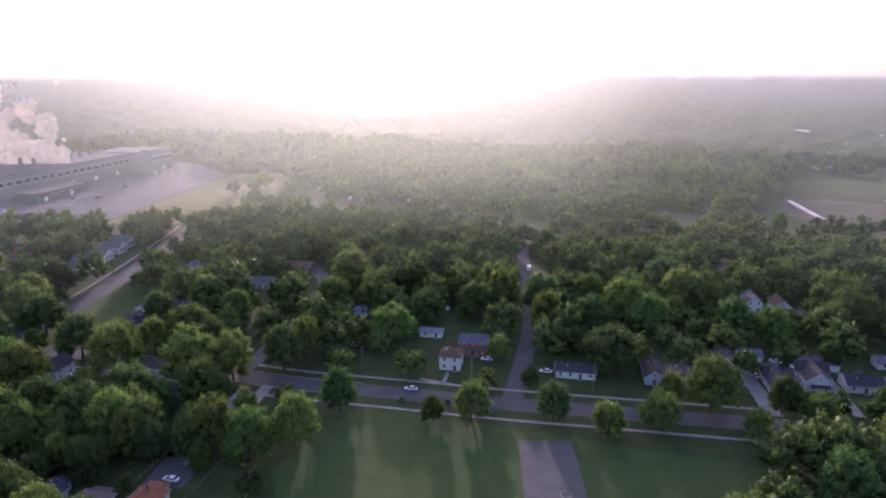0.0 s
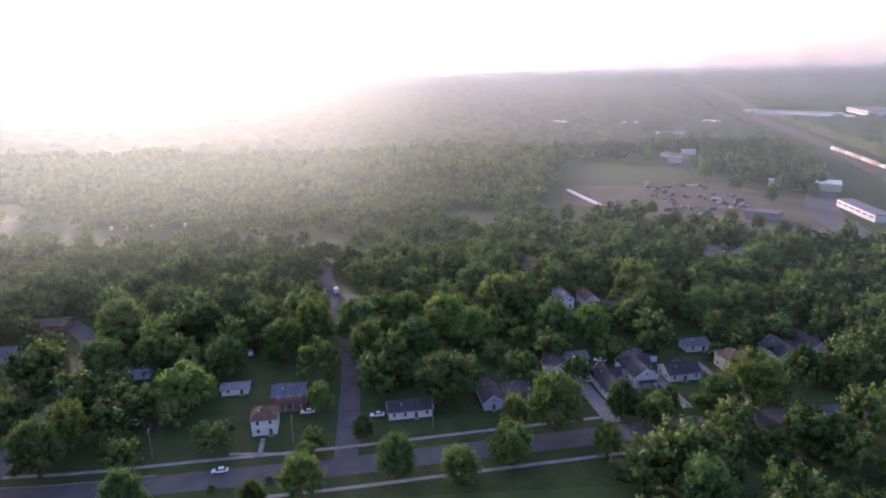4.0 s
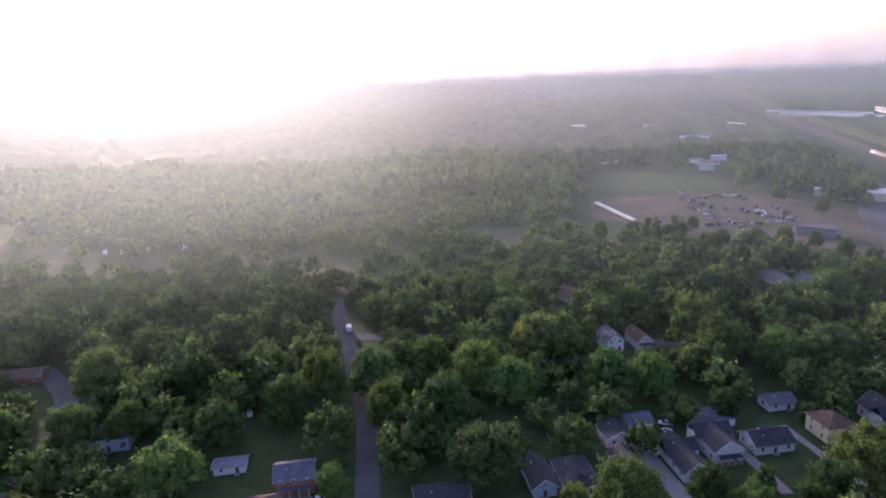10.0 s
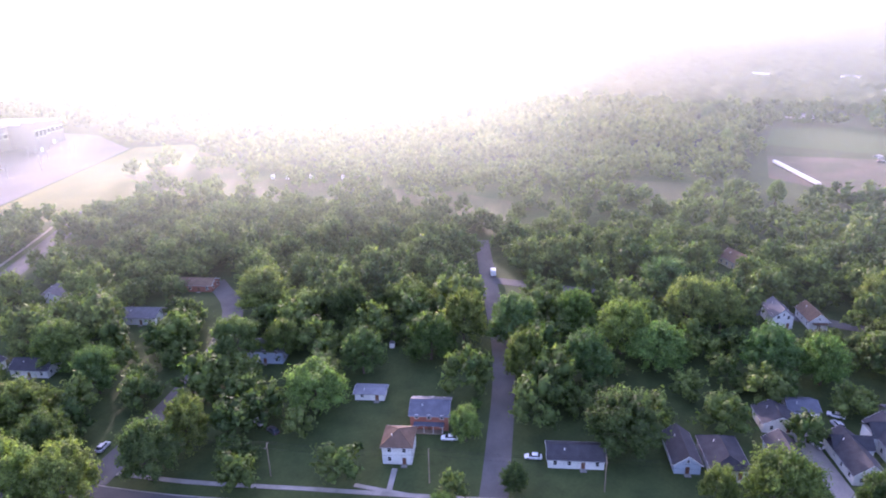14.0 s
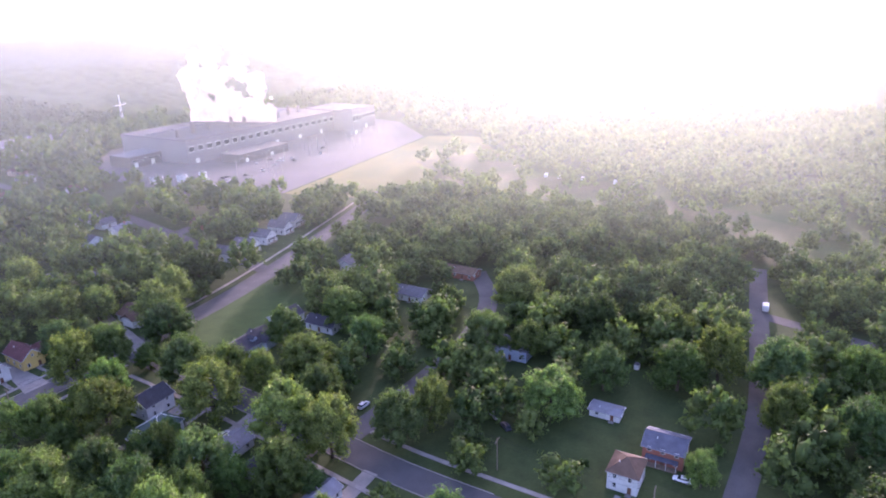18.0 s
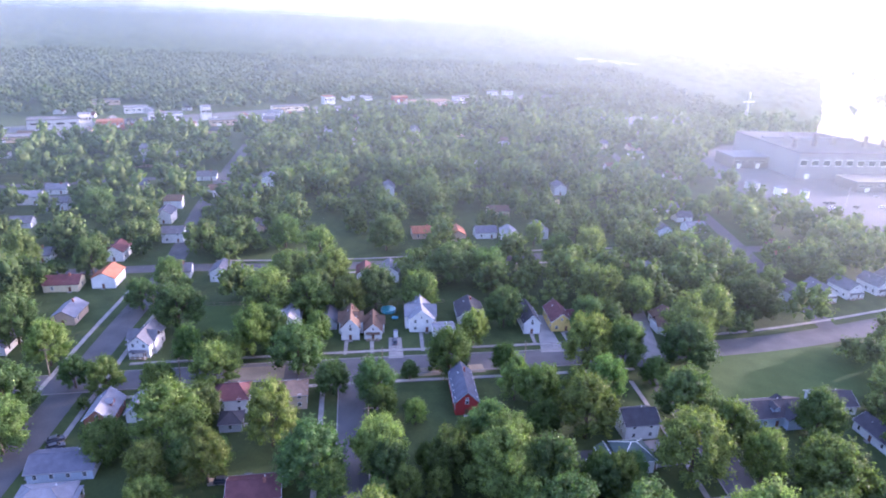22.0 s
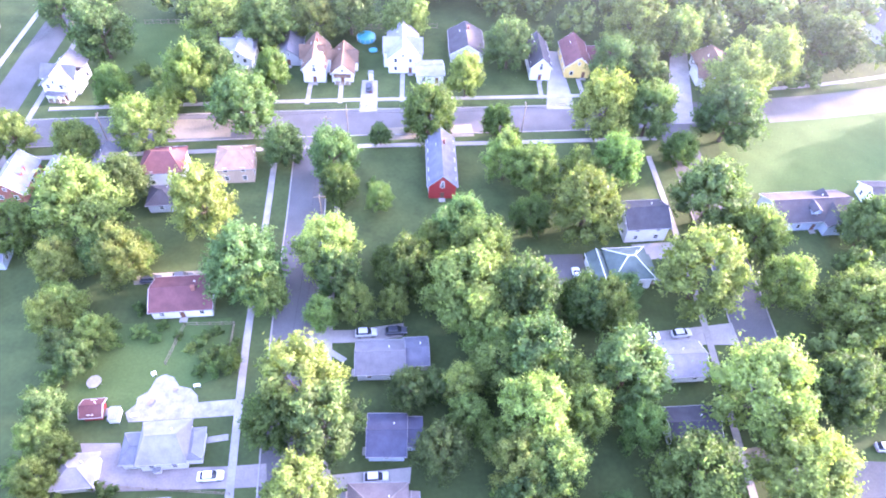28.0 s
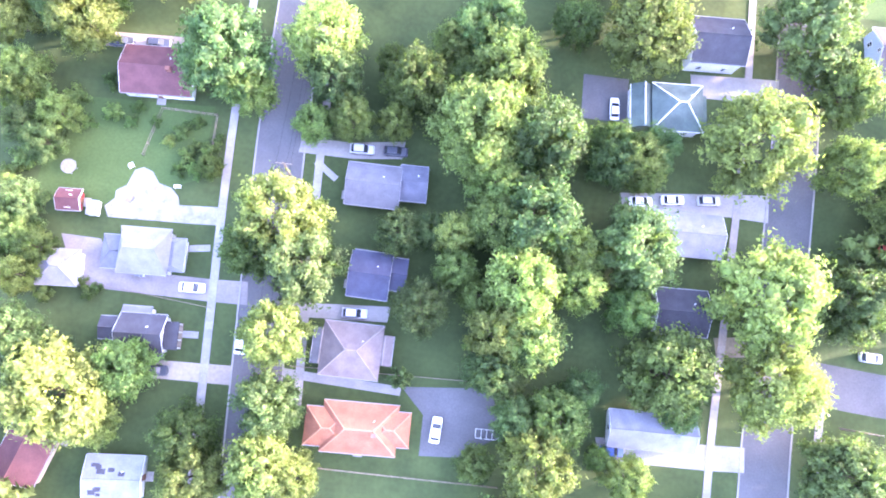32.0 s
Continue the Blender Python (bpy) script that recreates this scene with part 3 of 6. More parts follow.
def house(x, y, yaw, w, d, h, rise, wall, roof, label, hip=0.0, front="s", porch=0.0, chimney=False, garage=False, detail=True, name="house", dormer=False, caps=None, wings=()):
    """A house with its ridge along its own x axis: walls, roof, windows, door, and where it has them a porch and a chimney."""
    HOUSE_SPOTS.append((x, y, max(w, d) / 2))
    base = thing(name, pose(x, y, 0, 0, 0, yaw), label, "house" if name == "house" else name.replace("_", " "), "houses" if name == "house" else "")
    bm = bmesh.new()
    add_box(bm, -w / 2, w / 2, -d / 2, d / 2, -0.1, h)
    if not hip:
        for s in (-1, 1):
            tri = [bm.verts.new((s * w / 2, yy, zz)) for yy, zz in ((-d / 2, h), (d / 2, h), (0, h + rise - 0.02))]
            bm.faces.new(tri if s > 0 else tri[::-1])
    part("wall", bm, wall, base)
    top = part("roof", roof_mesh(w, d, h + 0.01, rise, hip), roof, base)
    if not hip and detail:
        for s in (-1, 1):
            bm = bmesh.new()
            X, Y, low = s * (w / 2 + 0.48), d / 2 + 0.45, h - rise * 0.9 / d
            outline = [(-Y, low - 0.1), (0, h + rise - 0.1), (Y, low - 0.1), (Y, low + 0.17), (0, h + rise + 0.17), (-Y, low + 0.17)]
            sides = [[bm.verts.new((X + k * s * 0.06, a, b)) for a, b in outline] for k in (0, 1)]
            for a in range(6):
                b = (a + 1) % 6
                bm.faces.new((sides[0][a], sides[0][b], sides[1][b], sides[1][a]))
            for q in sides:
                bm.faces.new((q[0], q[1], q[4], q[5])), bm.faces.new((q[1], q[2], q[3], q[4]))
            bmesh.ops.recalc_face_normals(bm, faces=bm.faces[:])
            part("bargeboard", bm, GUTTER if roof in (GREY_ROOF, BLUE_ROOF, NAVY_ROOF) else TRIM, top)
    if detail:
        roof_trim(top, w, d, h, rise, hip, caps or roof, w * 0.2)
    for dx, dy, turn, ww, wd, wh, wrise, whip, wroof in wings:
        m0 = pose(dx, dy, 0, 0, 0, turn)
        part("wing_wall", box_mesh(-ww / 2, ww / 2, -wd / 2, wd / 2, -0.1, wh), wall, base).matrix_local = m0
        wing = part("wing_roof", roof_mesh(ww, wd, wh + 0.01, wrise, whip, 0.35), wroof, base)
        wing.matrix_local = m0
        roof_trim(wing, ww, wd, wh, wrise, whip, caps or wroof, 0, 0.35)
    storeys = 2 if h > 4.4 else 1
    walls = {"s": (0, -d / 2, 0, w), "n": (0, d / 2, 180, w), "e": (w / 2, 0, 90, d), "w": (-w / 2, 0, -90, d)}
    for side, (cx, cy, turn, length) in walls.items():
        count = max(1, int(length / 3.4)) if detail else max(1, int(length / 5))
        spots = [(k + 0.5) / count * length - length / 2 for k in range(count)]
        m0 = pose(cx, cy, 0, 0, 0, turn)
        for st in range(storeys):
            for k, u in enumerate(spots):
                if side == front and st == 0 and k == count // 2:
                    leaf = GARAGE_DOOR if garage else DOOR
                    dr = link("garage_door" if garage else "door", leaf, None, base)
                    dr.matrix_local = m0 @ Matrix.Translation((u, -0.003, 0.02))
                    if not garage:
                        bm = box_mesh(-0.8, 0.8, -1.3, -0.02, 0.0, 0.16, 0.02)
                        part("doorstep", bm, CONCRETE, base).matrix_local = m0 @ Matrix.Translation((u, 0, 0))
                    continue
                if not detail and (side == "n" or (k + st) % 2 or y > 860 and side in "we"):
                    continue
                win = link("window", WINDOW[0], None, base)
                win.matrix_local = m0 @ Matrix.Translation((u, -0.003, 0.95 + 2.7 * st))
                link("pane", WINDOW[1], None, win)
        if not hip and side in "ew" and detail and rise > 1.8:
            win = link("window", SMALL_WINDOW[0], None, base)
            win.matrix_local = m0 @ Matrix.Translation((0, -0.003, h + 0.25))
            link("pane", SMALL_WINDOW[1], None, win)
    if porch:
        cx, cy, turn, length = walls[front]
        m0 = pose(cx, cy, 0, 0, 0, turn)
        wide = length * 0.8
        ob = part("porch_roof", box_mesh(-wide / 2, wide / 2, -porch, 0.0, 2.6, 2.78, 0.03), roof, base)
        ob.matrix_local = m0
        ob = part("porch_floor", box_mesh(-wide / 2 + 0.15, wide / 2 - 0.15, -porch + 0.15, -0.01, -0.05, 0.3, 0.02), WOOD, base)
        ob.matrix_local = m0
        for k in range(4):
            u = -wide / 2 + 0.35 + k * (wide - 0.7) / 3
            post = part("porch_post", box_mesh(u - 0.08, u + 0.08, -porch + 0.2, -porch + 0.36, 0.3, 2.61), TRIM, base)
            post.matrix_local = m0
    if chimney:
        bm = box_mesh(w * 0.18, w * 0.18 + 0.7, -0.9, -0.35, h, h + rise + 0.9)
        add_box(bm, w * 0.18 - 0.06, w * 0.18 + 0.76, -0.96, -0.29, h + rise + 0.9, h + rise + 1.02)
        part("chimney", bm, BRICK, top)
    if dormer:
        m0 = Matrix.Translation((0, -d * 0.22, h + rise * 0.42))
        bm = bmesh.new()
        add_box(bm, -1.2, 1.2, -d * 0.14, d * 0.2, -0.4, 0.9)
        dw = part("dormer", bm, wall, base)
        dw.matrix_local = m0
        dr = part("dormer_roof", roof_mesh(d * 0.36, 2.4, 0.9, 0.8, 0.0, 0.2, 0.1), roof, dw)
        dr.matrix_local = Matrix.Translation((0, d * 0.02, 0)) @ Matrix.Rotation(radians(90), 4, "Z")
        win = link("window", SMALL_WINDOW[0], None, dw)
        win.matrix_local = Matrix.Translation((0, -d * 0.14 - 0.003, -0.2))
    return base


G = 9.0
ORANGE_CAP, TAUPE_CAP = shingle("peach_ridge_tiles", (0.4, 0.2, 0.12)), shingle("pale_taupe_ridge_tiles", (0.23, 0.195, 0.18))
# block between the two cross streets, seen from above
house(193.2, 610.8, G - 1, 7.8, 7.2, 3.6, 2.5, WHITE_SIDING, BRIGHT_ROOF, "white house with a bright pale roof and white patio", hip=0.35, front="e", wings=((-5.2, -0.4, 0, 3.8, 5.2, 2.6, 0.7, 0.5, GREY_ROOF), (4.9, -0.2, 90, 5.4, 2.8, 2.6, 0.5, 0.5, BRIGHT_ROOF)))
house(179.5, 605, G, 6.2, 5.4, 2.7, 1.2, WHITE_SIDING, BRIGHT_ROOF, "white garage with a pale metal roof", hip=0.9, garage=True, front="e", name="garage")
house(196.6, 596.9, G - 1, 6.9, 6.0, 3.3, 2.2, WHITE_SIDING, DARK_ROOF, "white house with a dark shingle roof and porch", front="e", porch=2.5, wings=((-5.2, 0.7, 0, 3.8, 3.2, 2.5, 0.6, 0.0, DARK_ROOF), (-1.5, 3.5, 0, 4.4, 1.6, 2.4, 0.3, 0.0, GREY_ROOF)))
house(186.5, 643.5, G, 12, 8.4, 2.9, 2.0, WHITE_SIDING, MAROON_ROOF, "white bungalow with a maroon shingle roof", chimney=True, front="s")
house(229.2, 631.2, G - 3, 8.9, 7.0, 2.9, 1.8, GREY_SIDING, GREY_ROOF, "grey bungalow with a grey shingle roof", front="w")
house(236.2, 633.2, G - 2, 4.2, 5.8, 2.6, 1.2, GREY_SIDING, BLUE_ROOF, "low grey garage with a slate roof", front="n", garage=True, name="garage")
house(232.2, 615.1, G - 5, 6.4, 7.5, 2.9, 1.8, BLUE_SIDING, NAVY_ROOF, "bungalow with a dark slate blue roof under trees", front="w", wings=((4.4, 0.8, 0, 3.6, 5.2, 2.4, 0.8, 0.0, NAVY_ROOF),))
house(232, 601.5, G - 4, 9.6, 8.6, 3.0, 2.2, TAN_SIDING, TAUPE_ROOF, "square bungalow with a taupe pyramid roof", hip=0.9, front="w", caps=TAUPE_CAP, wings=((-5.4, 0.2, 90, 5.6, 2.2, 2.4, 0.4, 0.0, GREY_ROOF), (5.6, 0.6, 90, 4.6, 2.4, 2.4, 0.4, 0.0, TAUPE_ROOF)))
house(236.4, 588.9, 6.6, 12.1, 7.7, 3.0, 2.6, CREAM_SIDING, ORANGE_ROOF, "long house with a terracotta hip roof", hip=0.95, front="s", chimney=True, caps=ORANGE_CAP, wings=((-5.6, -0.2, 0, 6.9, 5.8, 3.0, 2.0, 0.95, ORANGE_ROOF), (5.1, 0.3, 0, 6.4, 5.2, 3.0, 1.9, 0.95, ORANGE_ROOF)))
house(282, 658.6, G, 9.0, 8.4, 4.2, 2.6, WHITE_SIDING, GREEN_ROOF, "white house with a sea green hip roof", hip=0.9, front="e", porch=1.8, caps=TRIM, wings=((-6.4, 0.2, 90, 8.0, 3.8, 3.0, 1.3, 0.0, GREEN_ROOF),))
house(287.5, 673.5, G, 10, 8.6, 4.9, 2.4, WHITE_SIDING, DARK_ROOF, "two-storey white house with a dark roof", front="e")
house(287.5, 635, G - 2, 13.5, 7.4, 2.9, 1.7, WHITE_SIDING, PALE_ROOF, "white bungalow with a pale grey roof beside a driveway", front="e")
house(289, 620.5, G - 2, 9, 7.6, 2.9, 2.0, GREY_SIDING, DARK_ROOF, "grey bungalow with a dark roof beneath trees", front="e")
house(287, 598.5, G - 3, 15, 5.6, 2.8, 1.4, WHITE_SIDING, PALE_ROOF, "low white house with a pale roof", front="e")
house(183.5, 575, G + 70, 10, 7, 2.9, 2.0, TAN_SIDING, MAROON_ROOF, "house with a maroon brown roof", front="s")
patchy = house(198.5, 573, G, 8.5, 6.6, 2.8, 0.9, GREY_SIDING, PALE_ROOF, "low house with a patchy grey roof", front="e")
patch = random.Random(8)
for k in range(11):
    a, s = patch.uniform(-3.6, 3.6), patch.choice((-1, 1))
    c = s * patch.uniform(0.8, 2.8)
    bm = box_mesh(-patch.uniform(0.25, 0.7), patch.uniform(0.25, 0.7), -patch.uniform(0.2, 0.5), patch.uniform(0.2, 0.5), 0.0, 0.03)
    part("roof_patch", bm, DARK_ROOF, patchy, "dark worn roof patch").matrix_local = pose(a, c, 2.8 + 0.9 * (1 - abs(c) / 3.3) + 0.225, -s * 15.3)
house(177.5, 617, G, 3.2, 3.0, 2.0, 0.9, RED_SIDING, MAROON_ROOF, "small red garden shed on the lawn", front="e", name="shed")
house(238.5, 688, G + 86, 17.5, 6.6, 4.6, 3.2, RED_SIDING, BLUE_ROOF, "barn-red gabled house with a pale slate roof", front="w", chimney=True)
house(170.5, 681.5, G, 9.5, 9, 4.8, 2.4, WHITE_SIDING, MAROON_ROOF, "white two-storey house with a maroon roof", hip=0.6, front="n")
house(173, 671.5, G, 6, 6, 2.8, 1.6, GREY_SIDING, DARK_ROOF, "dark hip-roofed annex behind a house", hip=0.9, front="e", name="garage")
house(187.5, 684, G, 8.6, 8, 4.8, 2.0, TAN_SIDING, TAN_ROOF, "tan two-storey house with a peach shingle roof", hip=0.8, front="n")
house(137, 674, G + 86, 11, 7, 3.4, 3.0, BRICK_WALL, PALE_ROOF, "brick house with a pale roof", front="e", dormer=True)
house(146.5, 677, G + 86, 10, 6.4, 3.2, 2.6, WHITE_SIDING, PALE_ROOF, "white house with a pale steep roof", front="e")
house(155.5, 682, G + 86, 8, 5.4, 3.0, 2.2, GREY_SIDING, GREY_ROOF, "narrow grey house with a slate grey roof", front="e")
house(137.5, 652, G, 15, 9, 2.9, 2.0, BLUE_SIDING, BLUE_ROOF, "bungalow with a slate blue roof and long wing", front="w")
house(139.5, 638.5, G, 12, 9, 3.1, 2.2, WHITE_SIDING, PALE_ROOF, "white house with a pale hip roof", hip=0.9, front="e", porch=1.6)
# north side of the long cross street
house(132.5, 714, G + 80, 12.5, 7, 5.0, 2.8, WHITE_SIDING, GREY_ROOF, "white two-storey corner house with a gable", front="w", porch=1.8, wings=((-0.6, 0.4, 90, 9.2, 5.2, 5.0, 2.4, 0.0, GREY_ROOF),))
house(177.5, 731, G + 86, 11, 7, 5.0, 2.8, WHITE_SIDING, PALE_ROOF, "white two-storey house with a pale gable roof", front="w", porch=1.8, wings=((1.0, 1.2, 90, 8.8, 5.0, 5.0, 2.3, 0.0, PALE_ROOF),))
house(190.5, 737, G + 86, 12, 6.6, 3.0, 2.6, GREY_SIDING, GREY_ROOF, "grey outbuilding with a steep roof", front="w", name="garage")
house(199.5, 730, G + 86, 13, 6.4, 4.8, 3.4, WHITE_SIDING, BROWN_ROOF, "white gabled house with a brown roof", front="w", chimney=True, dormer=True, wings=((1.0, 0.0, 90, 8.6, 5.0, 4.8, 2.7, 0.0, BROWN_ROOF),))
house(207.5, 730.5, G + 86, 12, 6.2, 3.2, 2.8, WHITE_SIDING, BROWN_ROOF, "white gabled house with a brown roof beside a lawn", front="w", porch=1.6, wings=((2.0, 0.0, 90, 8.2, 4.5, 3.2, 2.2, 0.0, BROWN_ROOF),))
house(224.5, 738, G + 86, 14, 8.6, 5.2, 3.6, WHITE_SIDING, PALE_ROOF, "large white gabled house with a pale roof", front="w", dormer=True, wings=((-1.0, 0.0, 90, 11.4, 6.0, 5.2, 3.0, 0.0, PALE_ROOF),))
house(233, 730, G, 7.6, 7, 3.0, 0.9, WHITE_SIDING, PALE_ROOF, "white carport wing with a pale flat roof", front="s", name="carport")
house(243.5, 745, G + 86, 13, 10, 3.2, 3.0, GREY_SIDING, DARK_ROOF, "house with a dark roof among trees", front="w", chimney=True)
house(265.5, 739, G + 86, 14, 6.0, 4.6, 3.0, WHITE_SIDING, DARK_ROOF, "narrow white gabled house beside a driveway", front="w")
house(277, 741, G + 86, 13, 7.4, 4.2, 3.0, YELLOW_SIDING, MAROON_ROOF, "yellow gabled house with a maroon roof", front="w")
house(284.5, 744, G, 7, 8, 2.8, 1.6, YELLOW_SIDING, MAROON_ROOF, "low wing with a maroon roof", front="s", garage=True, name="garage")
house(320.5, 740.5, G + 86, 14, 11, 3.2, 2.8, WHITE_SIDING, BROWN_ROOF, "house with a broad brown roof and white gable trim", front="w", porch=2.0, wings=((-2.0, 0.0, 90, 14.0, 7.0, 3.2, 2.5, 0.0, BROWN_ROOF),))
house(330, 681.5, G, 20, 9.5, 3.4, 2.4, BLUE_SIDING, DARK_ROOF, "long pale blue house with a dark roof beside the field", front="s", dormer=True, wings=((5.0, -1.6, 90, 10.5, 6.0, 3.4, 1.9, 0.0, DARK_ROOF),))
house(353, 688, G - 4, 11, 9, 3.2, 2.4, WHITE_SIDING, DARK_ROOF, "white house with a dark roof by the field", front="s")
# east side of the eastern street
house(341, 540.5, 98, 7.6, 8.6, 5.4, 2.2, WHITE_SIDING, BROWN_ROOF, "white two-storey house with a brown hip roof", hip=0.9, front="n")
house(357, 536, 98, 10.5, 9, 4.8, 2.0, BRICK_WALL, BLUE_ROOF, "red brick house with a slate roof and white porch", front="n", porch=2.0)
house(347.5, 495.5, 98, 14, 7, 2.8, 1.7, WHITE_SIDING, DARK_ROOF, "long white ranch house with a dark roof", front="n")
house(354, 469, 8, 13, 6.4, 3.0, 2.4, BLUE_SIDING, DARK_ROOF, "narrow pale blue house with a rounded gable front", front="w")
house(354, 459, 8, 13, 9, 3.0, 2.0, GREY_SIDING, DARK_ROOF, "wide grey house with a dark roof", hip=0.5, front="w")
house(374, 442.5, 8, 8, 9, 3.0, 2.0, WHITE_SIDING, DARK_ROOF, "white house with a dark roof behind the driveway", front="w")
house(381, 434.5, 98, 8, 7, 2.8, 1.5, WHITE_SIDING, BLUE_ROOF, "white garage with a pale blue roof", front="n", garage=True, name="garage")
house(356.5, 443.5, 8, 13, 7, 3.2, 2.4, BLUE_SIDING, DARK_ROOF, "narrow dark-roofed house with a pale blue gable", front="w", porch=1.8)
house(359.5, 427.5, 8, 16, 7.4, 3.2, 2.8, WHITE_SIDING, DARK_ROOF, "white gabled house with a dark roof beside a driveway", front="w", wings=((4.4, -1.0, 90, 9.6, 5.0, 3.2, 2.2, 0.0, DARK_ROOF),))
house(367, 415.5, 8, 15, 8.4, 4.2, 3.0, WHITE_SIDING, DARK_ROOF, "white house with a dark gable roof and blue porch", front="w", porch=2.0, wings=((3.0, 0.0, 90, 11.0, 6.0, 4.2, 2.5, 0.0, DARK_ROOF),))
house(382, 408.5, 98, 8, 7, 2.8, 1.5, WHITE_SIDING, BLUE_ROOF, "white garage with a pale roof in the back yard", front="n", garage=True, name="garage")
house(367.5, 400, 98, 12, 8.4, 2.9, 2.2, WHITE_SIDING, DARK_ROOF, "white cottage with a dark roof and two gables", front="n", dormer=True)
house(390, 386, 98, 9, 6.4, 2.7, 1.6, WHITE_SIDING, GREY_ROOF, "long white shed on the lawn", front="n", name="shed")
house(372, 379, 8, 9.6, 8.6, 5.2, 2.0, CREAM_SIDING, BROWN_ROOF, "cream two-storey house with a brown hip roof", hip=0.9, front="w", porch=1.8)
house(378, 358.5, 8, 12, 8.6, 4.0, 3.4, WHITE_SIDING, DARK_ROOF, "white house with a steep dark roof", front="w", dormer=True, wings=((-2.6, 0.0, 90, 10.6, 5.6, 4.0, 2.7, 0.0, DARK_ROOF),))
house(382, 346, 8, 13, 9, 4.0, 3.4, WHITE_SIDING, DARK_ROOF, "white dutch-gabled house beside the street", front="w", dormer=True)
house(442, 427, 8, 11, 7, 4.6, 2.8, WHITE_SIDING, GREY_ROOF, "white gabled house among trees", front="w")
house(443.5, 415, 8, 12, 6.4, 3.4, 2.6, WHITE_SIDING, BROWN_ROOF, "white house with a brown roof among trees", front="w", porch=1.8)
house(499, 431, 30, 11, 10, 3.4, 3.0, CREAM_SIDING, BROWN_ROOF, "cream house with a brown gable deep in trees", front="w")
house(382, 599, 98, 12, 8.4, 4.6, 2.0, BLUE_SIDING, GREY_ROOF, "pale blue two-storey house beneath trees", front="n", hip=0.5)
house(366, 557, 98, 9, 5, 2.3, 0.5, WHITE_SIDING, PALE_ROOF, "long white shed with a flat pale roof", front="n", name="shed")
house(400, 662, 98, 15, 9, 3.0, 2.0, WHITE_SIDING, GREY_ROOF, "white house with a grey roof in the wood", front="n")
house(432, 658, 98, 15, 8, 2.9, 1.8, BRICK_WALL, BROWN_ROOF, "low brick ranch house in the wood", front="n")
house(358, 671, 98, 13, 7, 3.0, 2.2, WHITE_SIDING, DARK_ROOF, "white gabled house with a dark roof", front="n")
house(411, 712, 20, 10, 8, 3.0, 2.2, WHITE_SIDING, GREY_ROOF, "white cottage beside the street", front="s")
for x, y, w in ((384, 771, 8), (397, 773, 9), (412, 778, 9), (428, 783, 8), (441, 789, 10)):
    house(x, y, 20 + 85, 11, w, 4.4, 2.8, WHITE_SIDING, GREY_ROOF, "white gabled house in a row along the street", front="w", porch=1.6)
